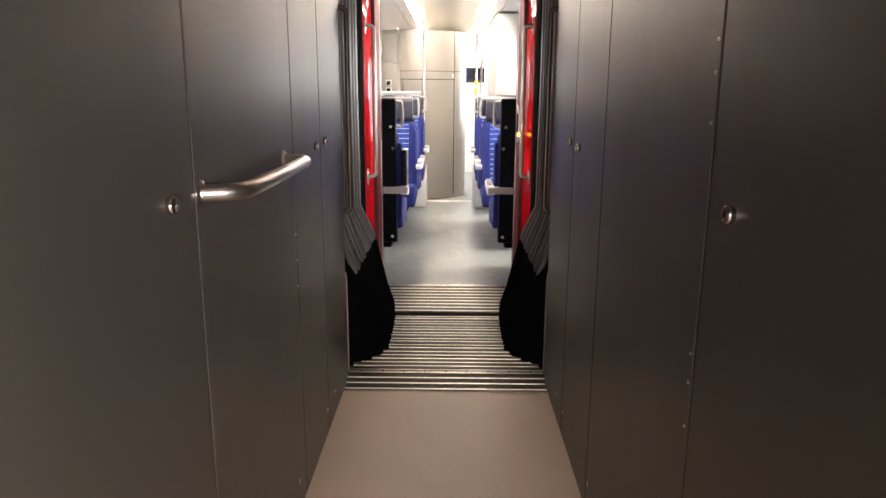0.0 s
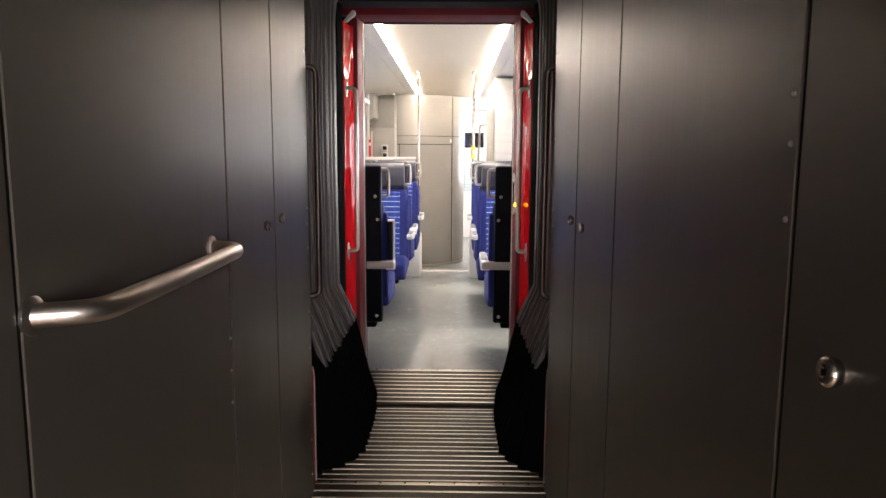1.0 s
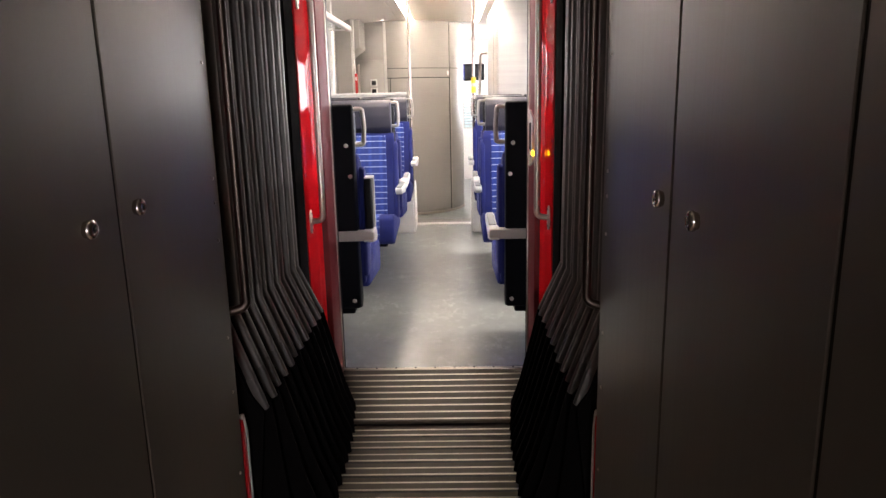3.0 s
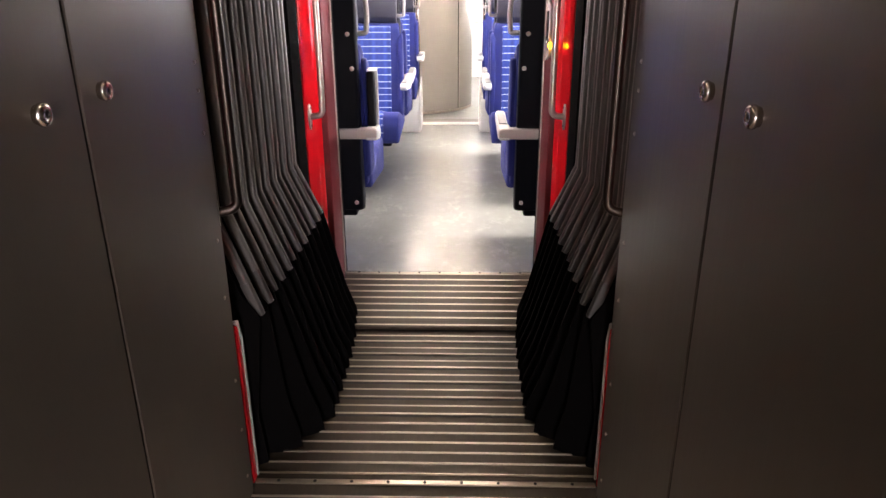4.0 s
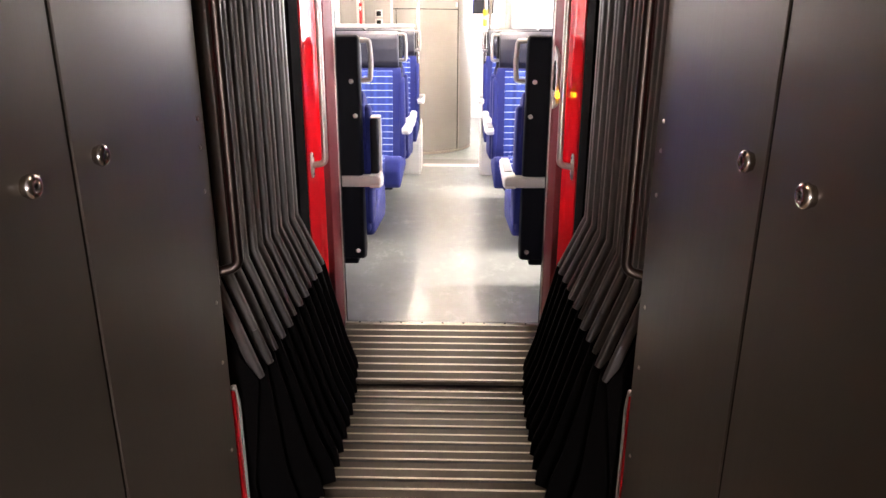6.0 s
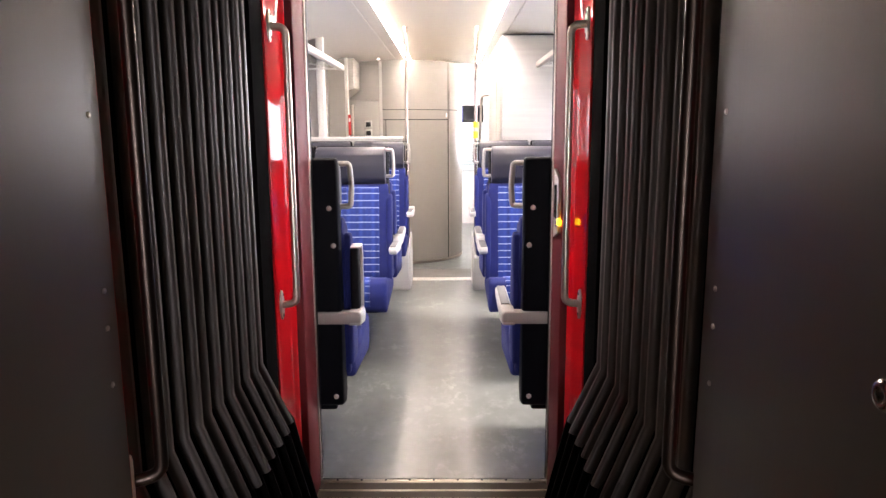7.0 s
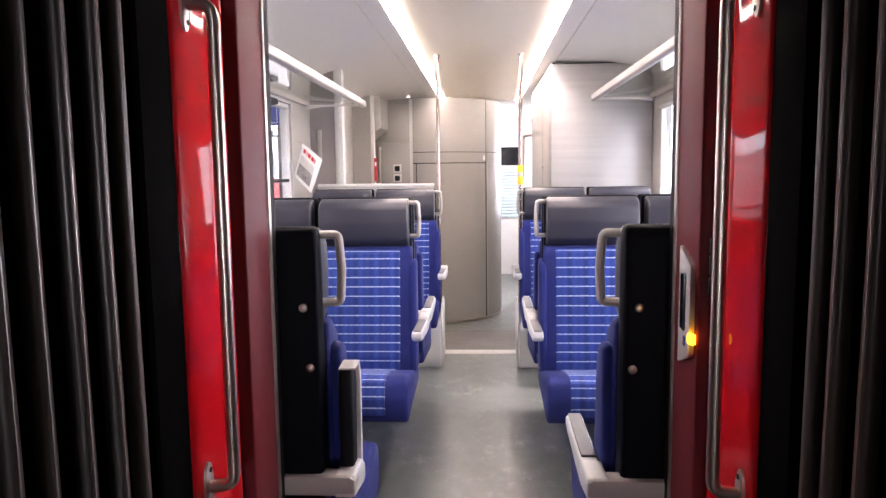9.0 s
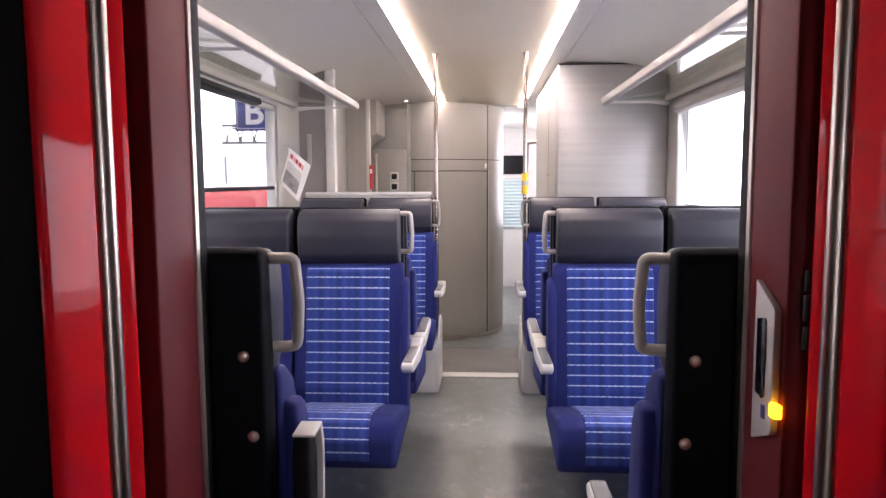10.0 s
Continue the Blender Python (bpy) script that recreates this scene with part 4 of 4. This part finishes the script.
A_DOOR, A_END = radians(51), radians(88)
part("door", curved(R - 0.03, R - 0.004, radians(-12), A_DOOR, -0.36, 1.385), LAV_GREY, lav, "grey curved sliding door")
part("door_edge", curved(R - 0.03, R + 0.004, A_DOOR, A_DOOR + radians(1.6), -0.36, 1.40, 2), GREY_PLASTIC, lav)
part("side_shell", curved(R - 0.03, R, A_DOOR + radians(1.7), A_END, -0.36, 2.09), LAV_GREY, lav)
part("header", curved(R - 0.03, R, radians(-12), A_DOOR + radians(1.6), 1.395, 1.505), LAV_GREY, lav)
part("upper_panel", curved(R - 0.03, R - 0.001, radians(-12), A_DOOR + radians(1.6), 1.513, 2.09), LAV_GREY, lav)
part("plinth", curved(R - 0.03, R + 0.006, radians(-12), A_END, -0.39, -0.362), STEEL, lav, "bright metal base strip")
part("back_body", box(-1.28, 0.16, 14.15, 16.0, -0.39, 2.16), PALE, lav)
part("joint", curved(R - 0.02, R + 0.0015, radians(-12), A_DOOR, 1.385, 1.3945), RUBBER, lav)
part("joint", curved(R - 0.02, R + 0.0015, radians(-12), A_DOOR + radians(20), 1.5055, 1.5125), RUBBER, lav)
part("joint", curved(R - 0.02, R + 0.0015, A_DOOR - radians(0.5), A_DOOR - radians(0.02), -0.36, 2.09, 2), RUBBER, lav)
part("joint", curved(R - 0.02, R + 0.0015, radians(-9.5), radians(-9.0), -0.36, 1.385, 2), RUBBER, lav)
part("pictogram", curved(R, R + 0.002, A_DOOR - radians(3.5), A_DOOR - radians(1.6), 1.42, 1.47, 2), PRINT_WHITE, lav, "white pictogram")

wall_l = tagged(part("wall_lavatory_left", box(-1.285, -0.725, 13.28, 14.14, -0.39, 2.16), LAV_GREY), "pale wall panel with switches beside lavatory", "wall", kind="structure")
part("panel_upper", box(-1.18, -0.735, 13.268, 13.279, 1.625, 2.03, 0.002), LAV_GREY, wall_l)
part("panel_lower", box(-1.18, -0.735, 13.268, 13.279, -0.36, 1.615, 0.002), LAV_GREY, wall_l)
part("corner_post", box(-0.775, -0.735, 13.255, 13.267, -0.39, 2.08, 0.003), LIGHT_PLASTIC, wall_l)
for z in (1.335, 1.230):
    sw = thing("wall_switch", "black square wall switch in pale frame", "switch", "switches by the lavatory", at=(-0.915, 13.262, z))
    part("frame", box(-0.045, 0.045, -0.006, 0.006, -0.045, 0.045, 0.003), LIGHT_PLASTIC, sw)
    part("rocker", box(-0.028, 0.028, -0.011, -0.006, -0.028, 0.028, 0.003), RUBBER, sw)
hd = thing("grab_rail", "upright steel rail beside the entrance", "handle", at=(-1.10, 13.22, 0))
part("tube", tube(fillet([(0, 0.046, 1.56), (0, 0, 1.55), (0, 0, 1.0), (0, 0, 0.4), (0, 0.046, 0.39)], 0.03), 0.014, 12), STEEL, hd)
hous = thing("door_drive_housing", "chamfered pale door drive housing under ceiling", "housing", at=(-1.06, 12.75, 0))
part("casing", prism([(-0.22, 2.04), (-0.22, 1.62), (-0.10, 1.62), (0.06, 1.74), (0.06, 2.06)], "y", -0.10, 0.46, 0.006), LAV_GREY, hous)
wb = thing("entrance_partition", "greenish grey partition beside the entrance", "partition", at=(-1.17, 12.62, -0.37))
part("panel", box(-0.11, 0.075, -0.015, 0.015, 0.0, 2.44), LAV_GREY, wb)
part("edge_post", box(0.0755, 0.11, -0.02, 0.05, 0.0, 2.45, 0.006), LIGHT_PLASTIC, wb)
ext = thing("extinguisher_sign", "small red safety sign on the partition", "sign", at=(-1.045, 12.585, 1.34))
part("plate", box(-0.018, 0.012, -0.006, 0.014, -0.13, 0.10, 0.002), PRINT_RED, ext)
part("pictogram", box(-0.012, 0.006, -0.0075, -0.0062, 0.02, 0.06), PRINT_WHITE, ext)
for x, y in ((-0.756, 13.034), (-0.749, 13.567)):
    sp = thing("ceiling_spot", "small round bright ceiling spotlight", "ceiling light", "ceiling spots", at=(x, y, CEIL - 0.012))
    part("ring", lathe([(0.022, -0.006), (0.022, 0.010)], Matrix.Identity(4), 16), STEEL, sp)
    part("lens", lathe([(0.015, -0.009), (0.015, -0.0062)], Matrix.Identity(4), 14), SPOT, sp)

# entrance beyond the lavatory
tagged(part("ceiling_entrance", prism([(0.16, 2.12), (1.0, 2.08), (1.285, 1.95), (1.285, 2.165), (0.16, 2.165)], "y", 13.92, 18.0), WHITE), "white ceiling of the entrance", "ceiling", kind="structure")
endw = tagged(part("wall_far_end", box(-1.36, 1.36, 17.0, 17.1, -0.5, 2.17), WHITE), "white wall at the far end of the car", "wall", kind="structure")
dsp = thing("information_screen", "dark information screen on the end wall", "screen", at=(0.48, 16.97, 1.53))
part("casing", box(-0.19, 0.19, -0.02, 0.03, -0.145, 0.145, 0.008), RUBBER, dsp)
part("display", box(-0.16, 0.17, -0.0225, -0.0205, -0.12, 0.12), SCREEN, dsp)
part("side_label", box(-0.19, -0.165, -0.0225, -0.0205, -0.13, 0.13), NAVY, dsp)
ven = thing("louvred_panel", "pale blue green louvred panel on the end wall", "louvre", at=(0.48, 16.985, 0.93))
part("frame", box(-0.20, 0.20, -0.012, 0.015, -0.40, 0.40, 0.004), LIGHT_PLASTIC, ven)
PALE_CYAN = material("pale_cyan_enamel", (0.52, 0.66, 0.66), 0.4, 0, 0.04)
slat = None
for k in range(15):
    z = -0.36 + k * 0.051
    if slat is None:
        slat = part("slat", prism([(-0.012, -0.016), (-0.030, -0.012), (-0.030, 0.006), (-0.012, 0.022)], "x", -0.18, 0.18), PALE_CYAN, ven, smooth=False)
        slat.location = (0, 0, z)
    else:
        like(slat, ven, Matrix.Translation((0, 0, z)))
bow = thing("entrance_rail", "bowed dark steel rail at the cabinet's corner", "handrail", at=(0.53, 12.90, 0))
part("tube", tube(fillet([(0.0, -0.02, 1.66), (-0.085, 0.02, 1.66), (-0.10, 0.05, 1.2), (-0.10, 0.05, 0.4), (0.0, 0.0, 0.36)], 0.07), 0.017, 12), STEEL, bow)

# magazine hung by the window
mag = thing("magazine", "hanging magazine with red title and grey cover photo", "magazine")
mag.location = (-1.185, 10.46, 1.330)
part("cover", prism([(-0.110, -0.052), (0.006, -0.172), (0.045, -0.075), (0.092, 0.058), (-0.041, 0.172)], "y", -0.003, 0.003), PAPER, mag, smooth=False)


def page(u, v):
    """A spot on the slanting cover, from its lower edge's start."""
    return (-0.110 + 0.116 * u + 0.069 * v, -0.052 - 0.120 * u + 0.224 * v)


def print_patch(name, u0, u1, v0, v1, mat, lift):
    part(name, prism([page(u0, v0), page(u1, v0), page(u1, v1), page(u0, v1)], "y", -0.0034 - lift, -0.0031), mat, mag, smooth=False)


print_patch("photo", 0.08, 0.84, 0.10, 0.70, PAPER_DARK, 0.0)
print_patch("photo_sky", 0.08, 0.84, 0.46, 0.70, material("magazine_print_pale", (0.60, 0.56, 0.52), 0.6, 0, 0.3), 0.0006)
for u, w in ((0.12, 0.14), (0.30, 0.05), (0.39, 0.14), (0.57, 0.15), (0.76, 0.05)):
    print_patch("title_bar", u, u + w, 0.80, 0.92, PRINT_RED, 0.0)
part("hook", tube([(-0.05, 0.0, 0.15), (-0.055, 0.012, 0.18), (-0.085, 0.02, 0.185)], 0.003, 8), STEEL, mag)

# ---- outside ----
tagged(part("ground", box(-60, 60, -40, 60, -1.3, -1.15), material("grey_asphalt", (0.10, 0.10, 0.10), 0.9)), "grey station ground", "ground", kind="structure")
tagged(part("platform", box(-6.0, -1.75, -20, 45, -1.148, -0.35), material("pale_concrete", (0.45, 0.44, 0.42), 0.8)), "pale concrete station platform", "platform", kind="structure")
sign = thing("platform_sign", "navy blue platform sector sign with white letter", "sign", at=(-2.965, 15.0, 2.18))
part("plate", box(-0.25, 0.25, -0.02, 0.02, -0.235, 0.235, 0.01), NAVY, sign)
for q in ((-0.225, 0.225, 0.198, 0.206), (-0.225, 0.225, -0.206, -0.198), (-0.225, -0.217, -0.1975, 0.1975), (0.217, 0.225, -0.1975, 0.1975)):
    part("border", box(q[0], q[1], -0.023, -0.0205, q[2], q[3]), PRINT_WHITE, sign)
lettering("letter", "B", 0.47, PRINT_WHITE, Matrix.Translation((0, -0.022, 0)) @ pose(0, 0, 0, 90, 0, 0), sign)
part("hanger", tube([(0, 0, 0.235), (0, 0, 1.2)], 0.02, 8), RUBBER, sign)
canopy = tagged(part("platform_canopy", box(-4.9, -1.9, 2.0, 40, 3.35, 3.5), GREY_PLASTIC), "grey platform canopy", "canopy", kind="structure")
for y in (16, 20, 26):
    part("beam", box(-4.9, -1.9, y, y + 0.2, 3.05, 3.349), RUBBER, canopy)
IRON = material("grey_painted_iron", (0.16, 0.165, 0.16), 0.6, 0, 0.15)
truss = part("truss", box(-5.3, -4.15, 19.96, 20.04, 2.40, 2.46), IRON, canopy, "grey iron girder with arched braces")
part("chord", box(-5.3, -4.15, 19.97, 20.03, 2.06, 2.10), IRON, truss)
for k in range(4):
    x = -5.22 + k * 0.29
    part("brace", tube([(x + 0.145 - 0.135 * math.cos(radians(a)), 20.0, 2.10 + 0.28 * math.sin(radians(a))) for a in range(0, 181, 20)], 0.020, 6), IRON, truss, "arched brace")
part("column", tube([(-4.2, 20.1, -0.348), (-4.2, 20.1, 3.05)], 0.07, 12), IRON, canopy)
trn = thing("parked_train", "red and white train at the next platform", "train", at=(-8.2, 20, -0.6))
part("body", prism([(-1.4, 0.3), (1.4, 0.3), (1.45, 1.2), (1.40, 2.6), (1.0, 3.2), (-1.0, 3.2), (-1.4, 2.6)], "y", -22, 16, 0.03), PRINT_WHITE, trn)
part("red_band", box(1.40, 1.47, -22, 16, 0.4, 1.75), PRINT_RED, trn)
for k in range(9):
    part("window", box(1.42, 1.46, -20 + k * 4, -17.8 + k * 4, 1.85, 2.55), SKY_GLASS, trn)
tagged(part("backdrop_end", box(-90, 90, 95, 95.1, -1.3, 30), DAY), "bright washed out daylight beyond the station", "backdrop", kind="structure")
for x, nm in ((-25, "left"), (22, "right")):
    b = tagged(part("backdrop_" + nm, box(x, x + 0.1, -30, 95, -1.3, 14), DAY), "bright washed out daylight beyond the windows", "backdrop", kind="structure")
